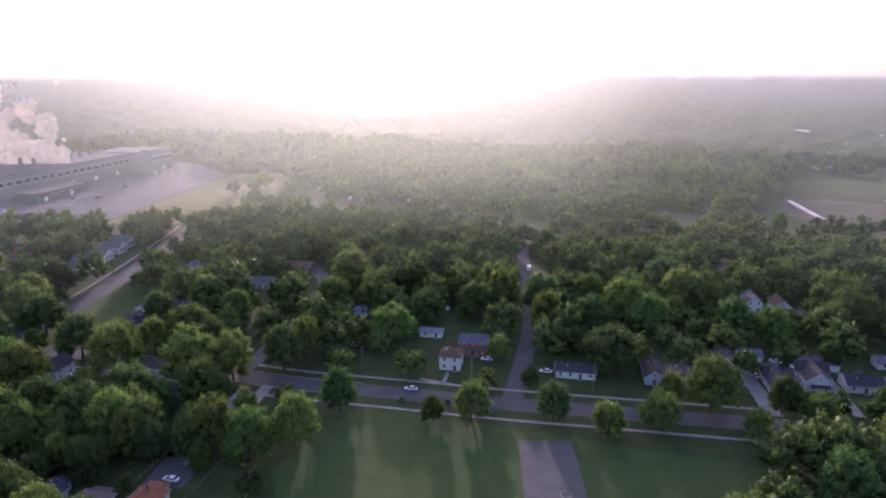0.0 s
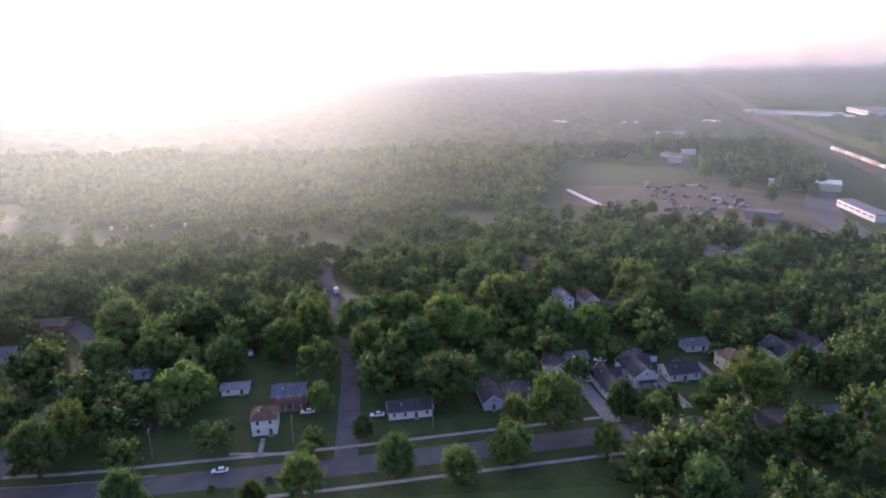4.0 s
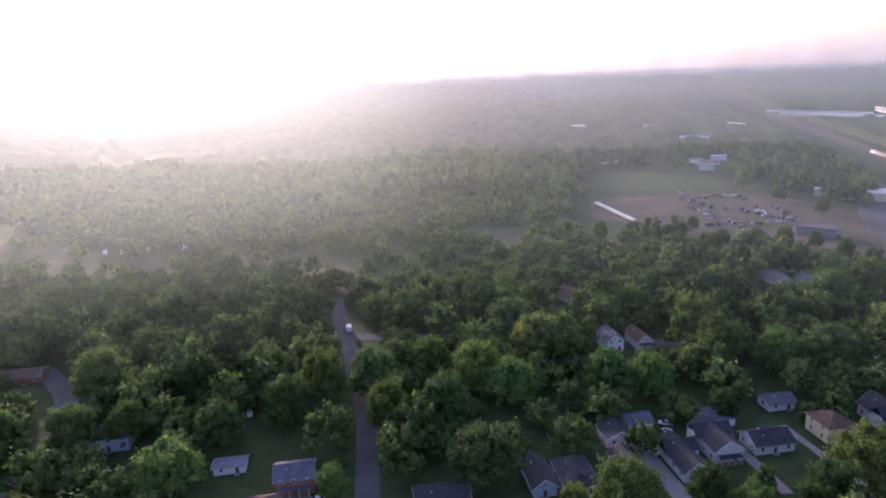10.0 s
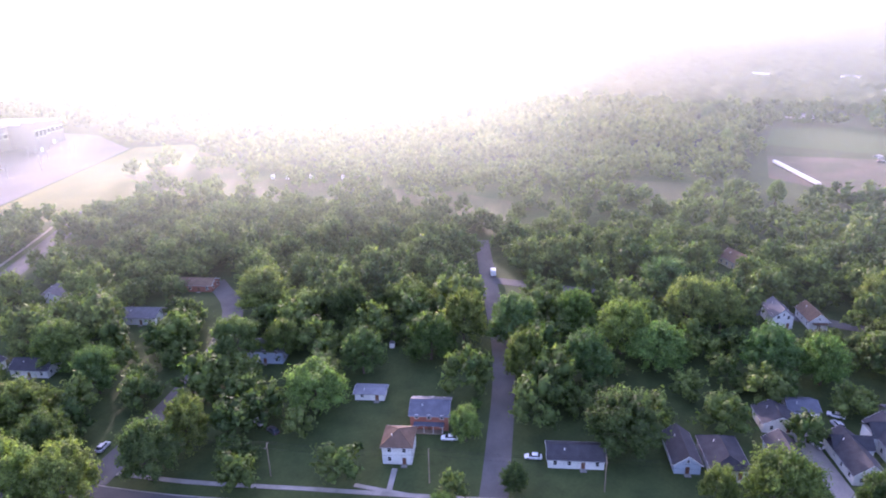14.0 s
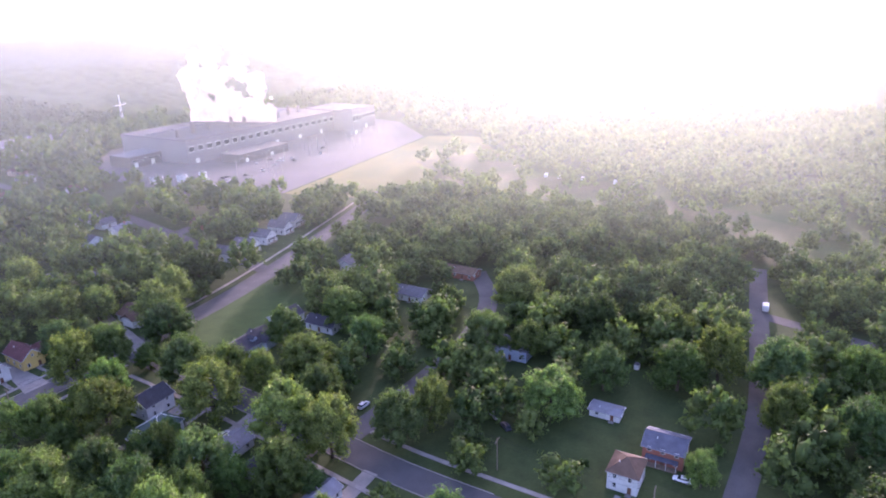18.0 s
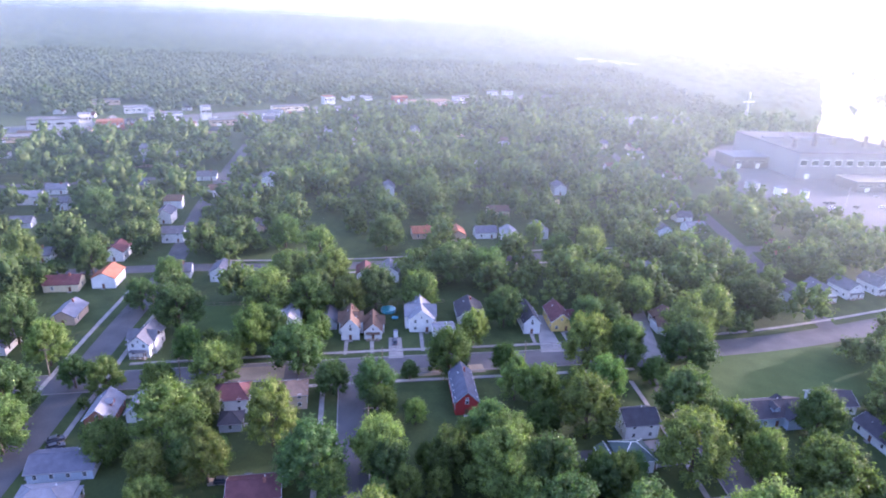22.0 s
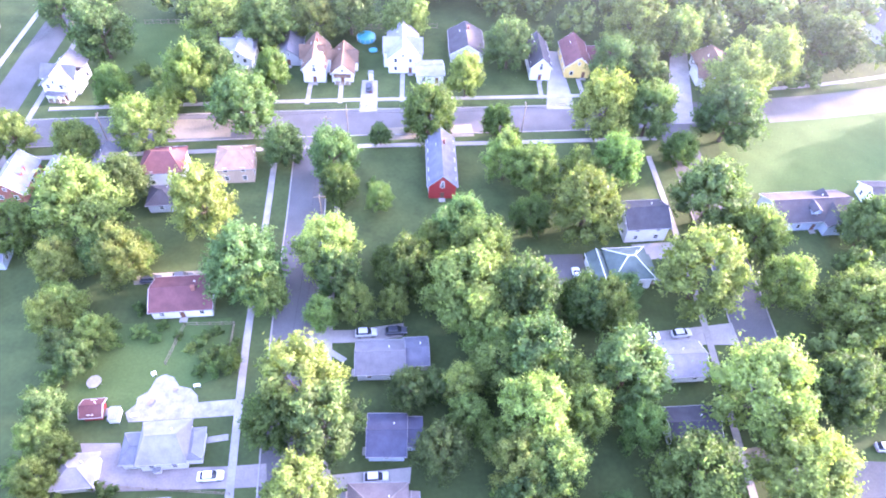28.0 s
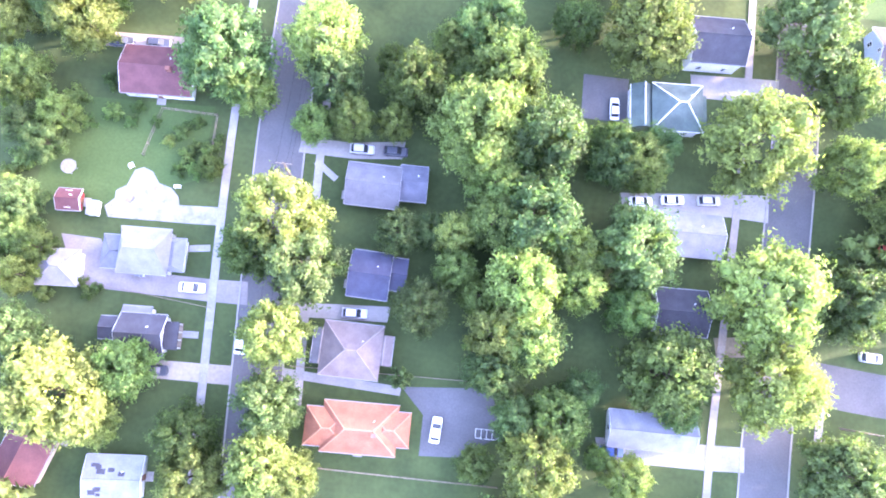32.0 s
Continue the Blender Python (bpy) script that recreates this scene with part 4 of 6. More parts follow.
# further streets to the north and west
for x, y, turn, w, d, h, wall, roof, label in (
    (85, 712, 95, 11, 8, 3.0, WHITE_SIDING, GREY_ROOF, "white house with a grey roof"),
    (53, 792, 10, 12, 9, 3.2, WHITE_SIDING, GREY_ROOF, "white house beside the street"),
    (86, 797, 95, 11, 8, 4.6, WHITE_SIDING, MAROON_ROOF, "white house with a maroon roof"),
    (102, 822, 10, 10, 8, 4.8, WHITE_SIDING, GREY_ROOF, "white two-storey corner house"),
    (200, 779, 95, 10, 7, 4.6, WHITE_SIDING, MAROON_ROOF, "white house with a dark red roof"),
    (210.5, 782, 95, 11, 7.6, 4.6, WHITE_SIDING, GREY_ROOF, "white house with a grey gable"),
    (224, 839, 10, 11, 9, 3.2, TAN_SIDING, ORANGE_ROOF, "house with an orange roof"),
    (257, 842, 10, 11, 8, 3.4, WHITE_SIDING, BLUE_ROOF, "white house with a slate roof"),
    (286, 846, 95, 11, 8, 4.6, WHITE_SIDING, PALE_ROOF, "white gabled house with a pale roof"),
    (329, 789, 95, 12, 9, 4.0, WHITE_SIDING, GREY_ROOF, "white gabled house beside a drive"),
    (373, 900, 10, 13, 9, 3.4, WHITE_SIDING, GREY_ROOF, "pale house among trees"),
    (130, 744, 95, 8, 6, 3.0, WHITE_SIDING, BLUE_ROOF, "small white house beside the street"),
    (139, 777, 95, 10, 8, 4.4, WHITE_SIDING, GREY_ROOF, "white two-storey house by the street"),
    (96, 735, 95, 12, 8, 3.2, TAN_SIDING, PALE_ROOF, "tan house with a pale roof"),
    (80, 762, 10, 13, 9, 3.2, CREAM_SIDING, MAROON_ROOF, "cream house with a maroon roof"),
    (95, 768, 95, 12, 9, 4.4, WHITE_SIDING, ORANGE_ROOF, "white house with a rusty red roof"),
    (80, 942, 10, 12, 8, 3.2, WHITE_SIDING, GREY_ROOF, "white house far off among trees"),
    (98, 905, 30, 10, 8, 4.4, WHITE_SIDING, BROWN_ROOF, "white gabled house by the street"),
    (123, 934, 95, 11, 9, 5.0, WHITE_SIDING, PALE_ROOF, "white two-storey house among trees"),
    (143, 958, 10, 12, 9, 3.4, WHITE_SIDING, GREY_ROOF, "white house with a grey roof among trees"),
    (176, 1020, 95, 11, 8, 4.8, WHITE_SIDING, GREY_ROOF, "white house far among trees"),
    (233, 1049, 10, 13, 9, 3.6, WHITE_SIDING, GREY_ROOF, "white house far among trees"),
    (13, 1012, 10, 11, 8, 5.0, WHITE_SIDING, PALE_ROOF, "white two-storey house with a pale roof among trees"),
    (134, 1058, 95, 11, 8, 5.2, WHITE_SIDING, GREY_ROOF, "white two-storey house with a grey roof among trees"),
    (162, 1072, 95, 11, 8, 5.2, WHITE_SIDING, GREY_ROOF, "white two-storey house with a grey roof among trees"),
    (213, 1134, 95, 11, 8, 5.2, WHITE_SIDING, BLUE_ROOF, "white two-storey house with a slate blue roof among trees"),
    (204, 1130, 95, 11, 8, 4.6, WHITE_SIDING, GREY_ROOF, "white two-storey house with a grey roof among trees"),
    (252, 1200, 10, 11, 8, 3.4, WHITE_SIDING, PALE_ROOF, "white house with a pale roof among trees"),
    (264, 1020, 10, 11, 8, 3.2, WHITE_SIDING, GREY_ROOF, "white house with a grey roof among trees"),
    (201, 920, 95, 11, 8, 5.2, WHITE_SIDING, PALE_ROOF, "white two-storey house with a pale roof among trees"),
    (22, 868, 10, 11, 8, 4.6, WHITE_SIDING, GREY_ROOF, "white two-storey house with a grey roof among trees"),
    (87, 852, 95, 11, 8, 5.4, WHITE_SIDING, BLUE_ROOF, "white two-storey house with a slate blue roof among trees"),
    (269, 836, 95, 11, 8, 4.8, WHITE_SIDING, PALE_ROOF, "white two-storey house with a pale roof among trees"),
    (313, 935, 95, 11, 8, 5.2, WHITE_SIDING, GREY_ROOF, "white two-storey house with a grey roof among trees"),
    (355, 854, 95, 11, 8, 4.2, BLUE_SIDING, BLUE_ROOF, "pale blue house with a slate blue roof among trees"),
    (376, 862, 10, 11, 8, 3.2, WHITE_SIDING, PALE_ROOF, "white house with a pale roof among trees"),
    (372, 815, 95, 11, 8, 3.6, WHITE_SIDING, BLUE_ROOF, "white house with a slate blue roof among trees"),
    (409, 831, 95, 11, 8, 3.4, BRICK_WALL, MAROON_ROOF, "red brick house with a maroon roof among trees"),
    (5, 899, 10, 11, 8, 3.2, WHITE_SIDING, PALE_ROOF, "white house with a pale roof among trees"),
    (-34, 889, 10, 11, 8, 3.4, WHITE_SIDING, MAROON_ROOF, "white house with a maroon roof among trees"),
    (-50, 892, 95, 11, 8, 4.6, WHITE_SIDING, GREY_ROOF, "white two-storey house with a grey roof among trees"),
    (242, 838, 95, 11, 8, 3.4, TAN_SIDING, ORANGE_ROOF, "tan house with a terracotta roof among trees"),
    (120, 778, 10, 11, 8, 3.2, WHITE_SIDING, GREY_ROOF, "white house with a grey roof among trees"),
    (512, 325, 10, 12, 9, 3.2, WHITE_SIDING, BLUE_ROOF, "white house with a slate roof among trees"),
    (506, 312, 10, 10, 8, 2.8, WHITE_SIDING, PALE_ROOF, "white outbuilding among trees"),
):
    house(x, y, turn, w, d, h, 2.4, wall, roof, label, front="s" if turn < 50 else "w", detail=False, chimney=h < 3.3)
side = random.Random(11)
for k in range(110):
    x, y = side.uniform(-160, 420), side.uniform(830, 1230)
    if on_road(x, y, 9) or any(math.hypot(x - a, y - b) < c + 12 for a, b, c in HOUSE_SPOTS):
        continue
    wall = side.choice((WHITE_SIDING, WHITE_SIDING, CREAM_SIDING, GREY_SIDING, TAN_SIDING))
    roof = side.choice((GREY_ROOF, DARK_ROOF, BROWN_ROOF, PALE_ROOF, MAROON_ROOF))
    house(x, y, side.choice((10, 100)), side.uniform(9, 13), side.uniform(7, 9), side.choice((3.0, 3.2, 4.8)), 2.4, wall, roof, "distant house among leafy trees", front="s", detail=False)


# ---- woodland and street trees past those that stand alone, joined by region ----
def inside(x, y, poly):
    hit = False
    for (x0, y0), (x1, y1) in zip(poly, poly[1:] + poly[:1]):
        if (y0 > y) != (y1 > y) and x < (x1 - x0) * (y - y0) / (y1 - y0) + x0:
            hit = not hit
    return hit


OPEN = [
    [(440, 1047), (446, 905), (486, 852), (712, 905), (790, 1010), (800, 1180), (506, 1130)],
    [(222, 470), (316, 430), (318, 560), (262, 572), (224, 540)],
    [(313, 688), (373, 695), (376, 728), (316, 716)],
    [(560, 290), (620, 352), (660, 378), (742, 374), (793, 362), (876, 338), (893, 267), (846, 220), (774, 215), (700, 190), (520, 205), (545, 255)],
    [(478, 872), (715, 925), (745, 860), (660, 785), (560, 770), (498, 800)],
    [(1300, -300), (1320, -190), (1560, -140), (1620, -330), (1360, -420)],
    [(-330, 890), (-135, 980), (-40, 1055), (60, 1110), (200, 1225), (400, 1390), (400, 1530), (240, 1440), (60, 1330), (-150, 1250), (-330, 1100)],
    [(540, 235), (640, 190), (760, 120), (900, 70), (1000, 40), (1000, -20), (640, 80), (450, 190)],
    [(764, 228), (845, 212), (815, 362), (752, 366)],
    [(560, 405), (640, 345), (720, 355), (735, 385), (640, 400)],
    [(650, 190), (770, 110), (750, 85), (560, 160), (545, 215)],
    [(845, 195), (930, 170), (965, 280), (960, 310), (920, 300), (900, 240), (860, 232)],
    [(1080, 80), (1180, 130), (1160, 180), (1070, 130)],
    [(135, 722), (170, 730), (170, 750), (140, 748)],
    [(512, 205), (515, 292), (565, 325), (610, 340), (610, 240), (545, 198)],
]
CLEARINGS = [
    [(559, 779), (590, 796), (615, 838), (664, 815), (647, 757), (606, 729), (574, 746)],
    [(572, 688), (586, 727), (624, 722), (634, 648), (606, 640), (590, 655)],
    [(606, 632), (606, 584), (594, 560), (590, 546), (573, 530), (540, 550), (545, 568), (561, 578), (560, 590), (572, 616)],
    [(653, 481), (650, 434), (622, 416), (605, 426), (608, 475)],
]
OPEN += CLEARINGS


def tree_density(x, y):
    """How thickly trees stand, and how large they are."""
    if 545 < x < 700 and 400 < y < 800:
        return 0.6, 4.6
    if x > 540 and 560 < y < 800:
        return 0.7, 5.2
    if 500 < x < 760 and 380 < y < 620:
        return 0.75, 4.8
    if x > 545 and y < 420:
        return 0.5, 5.4
    if x > 345 and y < 700:
        return 0.9, 6.4
    if y < 560 and x < 222:
        return 0.5, 6.6
    if x > 300 and y > 740:
        return 0.45, 7.2
    if y > 725:
        return 0.4, 7.4
    return 0.55, 6.4


TEMPLATES = [crown_arrays(rng, 20, 700, 0.075, core=0.7, size_low=0.16, size_high=0.38) for k in range(6)]
FAR = [crown_arrays(rng, 4, 44, 0.24, core=0.9, size_low=0.3, size_high=0.55) for k in range(4)]
LIGHT = [crown_arrays(rng, 7, 150, 0.15, core=0.74, size_low=0.24, size_high=0.46) for k in range(5)]


def plant(name, label, cells, templates, mat=WOODS):
    vs, fs, count = [], [], 0
    for x, y, r, tall, turn, k in cells:
        v, f = templates[k % len(templates)]
        c, s = math.cos(turn), math.sin(turn)
        q = np.stack([(v[:, 0] * c - v[:, 1] * s) * r + x, (v[:, 0] * s + v[:, 1] * c) * r + y, v[:, 2] * tall], 1)
        vs.append(q), fs.append(f + count)
        count += len(v)
    if vs:
        tagged(link(name, mesh_of(name, np.concatenate(vs), np.concatenate(fs), mat), None), label, "woods", kind="stuff")


def yards(x, y, r):
    """Circles kept free of wild trees: the house, and gaps towards the camera that keep it in view."""
    dx, dy = 235 - x, 520 - y
    n = math.hypot(dx, dy)
    if y > 745:
        return [(x, y, r + 1.0), (x + dx / n * (r + 6), y + dy / n * (r + 6), r * 0.9)]
    return [(x, y, r + 1.5), (x + dx / n * (r + 7), y + dy / n * (r + 7), r), (x + dx / n * (r + 15), y + dy / n * (r + 15), r * 0.7), (x + dx / n * (r + 22), y + dy / n * (r + 22), r * 0.4)]


STANDING = np.array([(x, y, r) for x, y, r in TREE_SPOTS] + [q for spot in HOUSE_SPOTS for q in yards(*spot)])
near_cells, far_cells = [], []
STEP = 8.6
for i in range(int(1260 / STEP)):
    for j in range(int(1215 / STEP)):
        x, y = -250 + (i + rng.uniform(0.05, 0.95)) * STEP, 30 + (j + rng.uniform(0.05, 0.95)) * STEP
        roll, size, tall, turn = rng.uniform(), rng.uniform(0.6, 1.4), rng.uniform(0.8, 1.15), rng.uniform(0, 6.28)
        share, r = tree_density(x, y)
        r *= size
        if roll > share or abs(x - 250) + abs(y - 560) > 500 and roll > share * 0.75 or on_road(x, y, r * 0.45) or any(inside(x, y, p) for p in OPEN) and not (roll < 0.17 and any(inside(x, y, p) for p in CLEARINGS)):
            continue
        d = np.hypot(STANDING[:, 0] - x, STANDING[:, 1] - y)
        if (d < 0.62 * (STANDING[:, 2] + r)).any():
            continue
        if 120 < x < 312 and 570 < y < 725:
            if roll > 0.05:
                continue
            r *= 0.5
        if 318 < x < 402 and 335 < y < 565 and roll > 0.46:
            continue
        if math.hypot(x - 250, y - 560) > 360:
            r *= 1.15
        cell = (x, y, r, r * tall if r > 3 else r * 1.3, turn, int(roll * 1000))
        (near_cells if math.hypot(x - 250, y - 560) < 330 else far_cells).append(cell)
plant("near_woods", "dense leafy trees between the houses", near_cells, TEMPLATES)
young = [c for c in far_cells if c[0] > 520 and 370 < c[1] < 900]
plant("outer_woods", "dense green woodland beyond the houses", [c for c in far_cells if c not in young], LIGHT)
plant("young_woods", "pale young woodland growing over an old field", young, LIGHT, YOUNG)


HALL = siding("grey_metal_cladding", (0.24, 0.23, 0.24))
HALL_DARK = siding("brown_grey_cladding", (0.16, 0.145, 0.14))
HALL_ROOF = material("pale_flat_roof", (0.14, 0.138, 0.142), (0.105, 0.104, 0.106), 0.03, 0.6, 0.9, 0.2)
SHOPS = (
    (-105, 1042, 36, 14, 4, TAN_SIDING, HALL_ROOF, "long low tan shop building"), (-104, 1100, 40, 18, 9, GREY_SIDING, HALL_ROOF, "large grey commercial block"),
    (-84, 1114, 10, 8, 12, WHITE_SIDING, PALE_ROOF, "tall narrow white building"), (-93, 1073, 14, 8, 4, WHITE_SIDING, BRIGHT_ROOF, "small white shop"),
    (-66, 1062, 34, 12, 3.6, WHITE_SIDING, BRIGHT_ROOF, "long low white shop building"), (-63, 1116, 22, 14, 6, BRICK_WALL, ORANGE_ROOF, "brick shop with a reddish roof"),
    (-76, 1202, 22, 14, 6, WHITE_SIDING, BRIGHT_ROOF, "white hall with a bright roof"), (-129, 1250, 28, 14, 5, TAN_SIDING, HALL_ROOF, "tan flat-roofed hall"),
    (-145, 1358, 30, 16, 6, WHITE_SIDING, BRIGHT_ROOF, "white hall among far trees"), (-26, 1150, 30, 14, 9, WHITE_SIDING, BRIGHT_ROOF, "white stepped commercial block"),
    (-30, 1129, 36, 10, 4, BRICK_WALL, HALL_ROOF, "low red brick shop row"), (4, 1176, 9, 9, 13, WHITE_SIDING, PALE_ROOF, "slim white tower building"),
    (2, 1140, 13, 8, 4, WHITE_SIDING, BRIGHT_ROOF, "small white corner shop"), (29, 1149, 24, 12, 5, TAN_SIDING, HALL_ROOF, "tan flat-roofed shop"),
    (63, 1177, 16, 12, 5, WHITE_SIDING, BRIGHT_ROOF, "white shop with a bright roof"), (72, 1252, 40, 14, 5, CREAM_SIDING, HALL_ROOF, "long cream shop row"),
    (105, 1313, 14, 10, 9, WHITE_SIDING, ORANGE_ROOF, "white building with a red roof"), (124, 1352, 14, 10, 5, WHITE_SIDING, BRIGHT_ROOF, "white shop beside a car park"),
    (146, 1360, 12, 10, 5, WHITE_SIDING, PALE_ROOF, "small pale shop beside a car park"), (188, 1359, 18, 12, 6, RED_SIDING, ORANGE_ROOF, "bright red shop building"),
    (224, 1336, 58, 20, 5, TAN_SIDING, TAN_ROOF, "long tan shopping hall"), (315, 1459, 14, 8, 5, WHITE_SIDING, BRIGHT_ROOF, "white roadside building"),
    (337, 1468, 14, 8, 5, WHITE_SIDING, PALE_ROOF, "pale roadside building"), (270, 1392, 26, 12, 5, GREY_SIDING, HALL_ROOF, "grey flat-roofed hall"),
    (-170, 1020, 30, 14, 5, WHITE_SIDING, PALE_ROOF, "white shop row"), (-205, 990, 26, 14, 5, TAN_SIDING, HALL_ROOF, "tan shop row"),
    (-240, 985, 20, 14, 6, BRICK_WALL, HALL_ROOF, "red brick shop"), (-280, 945, 26, 14, 5, WHITE_SIDING, PALE_ROOF, "white flat-roofed shop"),
)
SHOP_LINE = np.array(smooth_line([(-330, 960), (-138, 1085), (-48, 1160), (105, 1275), (246, 1365), (400, 1480)], 40))


def beside_shops(x, y):
    return np.hypot(SHOP_LINE[:, 0] - x, SHOP_LINE[:, 1] - y).min() < 36 or any(math.hypot(sx - x, sy - y) < sw * 0.5 + 12 for sx, sy, sw, *rest in SHOPS)


grove = []
for i in range(95):
    for j in range(62):
        x, y = -560 + (i + rng.uniform(0.05, 0.95)) * 12.4, 1160 + (j + rng.uniform(0.05, 0.95)) * 12.4
        size, roll, turn = rng.uniform(5.5, 10.5), rng.uniform(), rng.uniform(0, 6.28)
        if roll > 0.82 or y < 1245 and x > -250 and not inside(x, y, OPEN[6]) or math.hypot(x - CENTRE.x, y - CENTRE.y) < 640 and x > -250 or any(inside(x, y, p) for p in OPEN if p is not OPEN[6]) or inside(x, y, OPEN[6]) and (roll > 0.34 or beside_shops(x, y)):
            continue
        grove.append((x, y, size, size * 0.85, turn, int(roll * 1000)))
plant("far_grove", "hazy trees beyond the shopping street", grove, FAR, CANOPY)

# ---- the far canopy to the horizon ----
canopy = random.Random(3)


def canopy_height(x, y):
    r = math.hypot(x - CENTRE.x, y - CENTRE.y)
    p = Vector((x, y, 0))
    cover = noise.noise(p * 0.0021 + Vector((3, 1, 0))) + 0.6 * noise.noise(p * 0.006)
    h = 8 + 4 * noise.noise(p * 0.03) + canopy.uniform(-3.6, 3.6) if cover > -0.95 else -2.0
    if r < 640 or any(inside(x, y, q) for q in OPEN):
        h = -2.0
    if -235 < x < 995 and 45 < y < 1250:
        h = -2.0
    if -550 < x < 610 and 1160 < y < 1920:
        h = -2.0
    if y < 300 and x > 500 and abs((x - 760) * 0.29 + (y - 59)) < 42:
        h = -2.0
    return ground_height(x, y) + h


radii = [620 * 1.0115 ** k for k in range(176)]
verts, faces = polar_sheet(radii, 960, canopy_height)
me = mesh_of("far_woods", np.array(verts), np.array([q for a, b, c, d in faces for q in ((a, b, c), (a, c, d))]), CANOPY)
tagged(link("far_woods", me, None), "hazy green woodland reaching the horizon", "woods", kind="stuff")


# ---- lawns, drives and yards: thin slabs on the ground ----
def yard(name, label, corners, mat, top=0.05, category="pavement"):
    return tagged(part(name, slab(corners, -0.2, top), mat), label, category, kind="structure")


WHITE_SLAB = material("bleached_concrete", (0.27, 0.262, 0.25), (0.17, 0.162, 0.155), 0.6, 3.0, 0.85, 0.2)
RED_EARTH = material("brown_cinders", (0.135, 0.105, 0.08), (0.06, 0.07, 0.036), 0.035, 0.6, 0.95, 0.4, contrast=0.6)
DRIVE = material("dusty_concrete", (0.24, 0.21, 0.2), (0.17, 0.15, 0.14), 0.3, 3.0, 0.9, 0.3)
PAINT = material("faded_road_paint", (0.6, 0.58, 0.48), None, 0.8, 6.0, 0.8, 0.0)
yard("patio", "bright white concrete patio beside a white house", [(186.2, 625), (187.6, 625.9), (189.4, 625.4), (191, 623.6), (193.4, 623.2), (195, 621.9), (195.6, 620.4), (203.2, 621.7), (203.8, 618.4), (197.4, 617.4), (184, 615.6), (182.8, 617.4), (184.2, 619.2), (184, 620.6), (185.6, 622)], WHITE_SLAB, 0.08)
yard("driveway_1", "pale concrete driveway with a garage apron", [(177, 611), (184, 611.5), (187, 606.8), (205, 608.6), (211, 609.5), (212, 605.4), (205, 604.6), (182, 602.5)], DRIVE, 0.06)
yard("driveway_2", "concrete driveway beside a grey bungalow", [(214, 638), (223, 639), (233, 641.5), (233, 638), (224, 636), (214, 635)], CONCRETE)
yard("driveway_3", "concrete driveway under trees", [(219, 607.5), (237, 610.5), (237, 607.6), (219, 605)], CONCRETE)
yard("driveway_4", "asphalt yard behind a terracotta-roofed house", [(242, 597), (258, 600), (261, 592), (254, 587), (247.5, 586), (246.8, 593)], ASPHALT, 0.05)
yard("driveway_5", "narrow concrete wheel track drive", [(221, 596), (242, 597), (242, 595.4), (221, 594.4)], CONCRETE, 0.045)
yard("driveway_6", "grey asphalt yard behind a green-roofed house", [(264, 663), (273, 664), (274, 655), (265, 654)], ASPHALT)
yard("driveway_7", "concrete driveway beside a two-storey house", [(285, 668), (303, 671), (303.5, 665.6), (286, 663.4)], CONCRETE)
yard("driveway_8", "concrete driveway with parked cars", [(275, 641), (304, 647), (304.5, 641.5), (297, 641), (276, 638)], CONCRETE)
yard("driveway_9", "concrete driveway beside a low white house", [(278, 595.4), (305.5, 599), (306, 594.6), (299, 593.6), (279, 591.6)], CONCRETE)
yard("driveway_10", "gravel driveway beside a dark-roofed house", [(197, 592.6), (212, 594.5), (212.5, 591.2), (198, 589.6)], GRAVEL)
yard("driveway_11", "gravel parking strip behind a maroon-roofed house", [(173, 649.6), (188, 652), (188.6, 649.4), (174, 646.8)], GRAVEL)
yard("driveway_12", "short concrete driveway on the cross street", [(213.5, 726), (218, 726.4), (219.5, 712), (214.5, 711)], CONCRETE)
yard("driveway_13", "long concrete driveway between two houses", [(270, 748), (273, 748), (276, 719), (267.6, 718)], CONCRETE)
yard("driveway_14", "pale side street mouth at the cross street", [(311, 760), (316, 760), (310, 716), (302, 715)], CONCRETE)
yard("driveway_15", "dry sandy strip under street trees", [(162, 702), (181, 705), (182, 697), (163, 694)], DIRT, 0.04)
yard("driveway_16", "dry sandy strip beside the cross street", [(223, 705), (246, 709), (247, 704), (224, 700)], DIRT, 0.04)
yard("driveway_17", "long concrete driveway beside a white gabled house", [(372, 440), (372, 434.5), (338, 428.5), (337, 434)], CONCRETE)
yard("driveway_18", "narrow concrete driveway to a garage", [(379, 412), (379, 408.6), (345, 403.6), (345, 407)], CONCRETE)
yard("driveway_19", "narrow concrete driveway beside a lawn", [(378, 391), (378, 388.6), (343, 382.4), (343, 385)], CONCRETE)
yard("driveway_20", "red earth patch beside the street", [(297, 617.5), (305, 619.4), (305.5, 615.6), (298, 614)], DIRT, 0.045)
yard("lawn_1", "smooth mown field beside the cross street", [(313, 688), (374, 695), (378, 729), (316, 719)], LAWN, 0.03, "lawn")
yard("lawn_2", "mown lawn behind white houses", [(140, 722), (168, 727), (167, 752), (139, 748)], LAWN, 0.03, "lawn")
yard("lawn_3", "mown lawn beside the third street", [(180, 757), (199, 760), (197, 789), (181, 786)], LAWN, 0.03, "lawn")
yard("lawn_4", "mown lawn with a round trampoline", [(170, 616), (184, 618), (198, 626), (197, 640), (170, 636)], LAWN, 0.03, "lawn")
yard("lawn_5", "dark green park field beside the street", [(224, 470), (306, 432), (303, 560), (262, 568), (226, 540)], LAWN, 0.03, "lawn")
yard("lawn_6", "mown lawn along the cross street", [(341, 716), (390, 727), (384, 702), (352, 702)], LAWN, 0.035, "lawn")
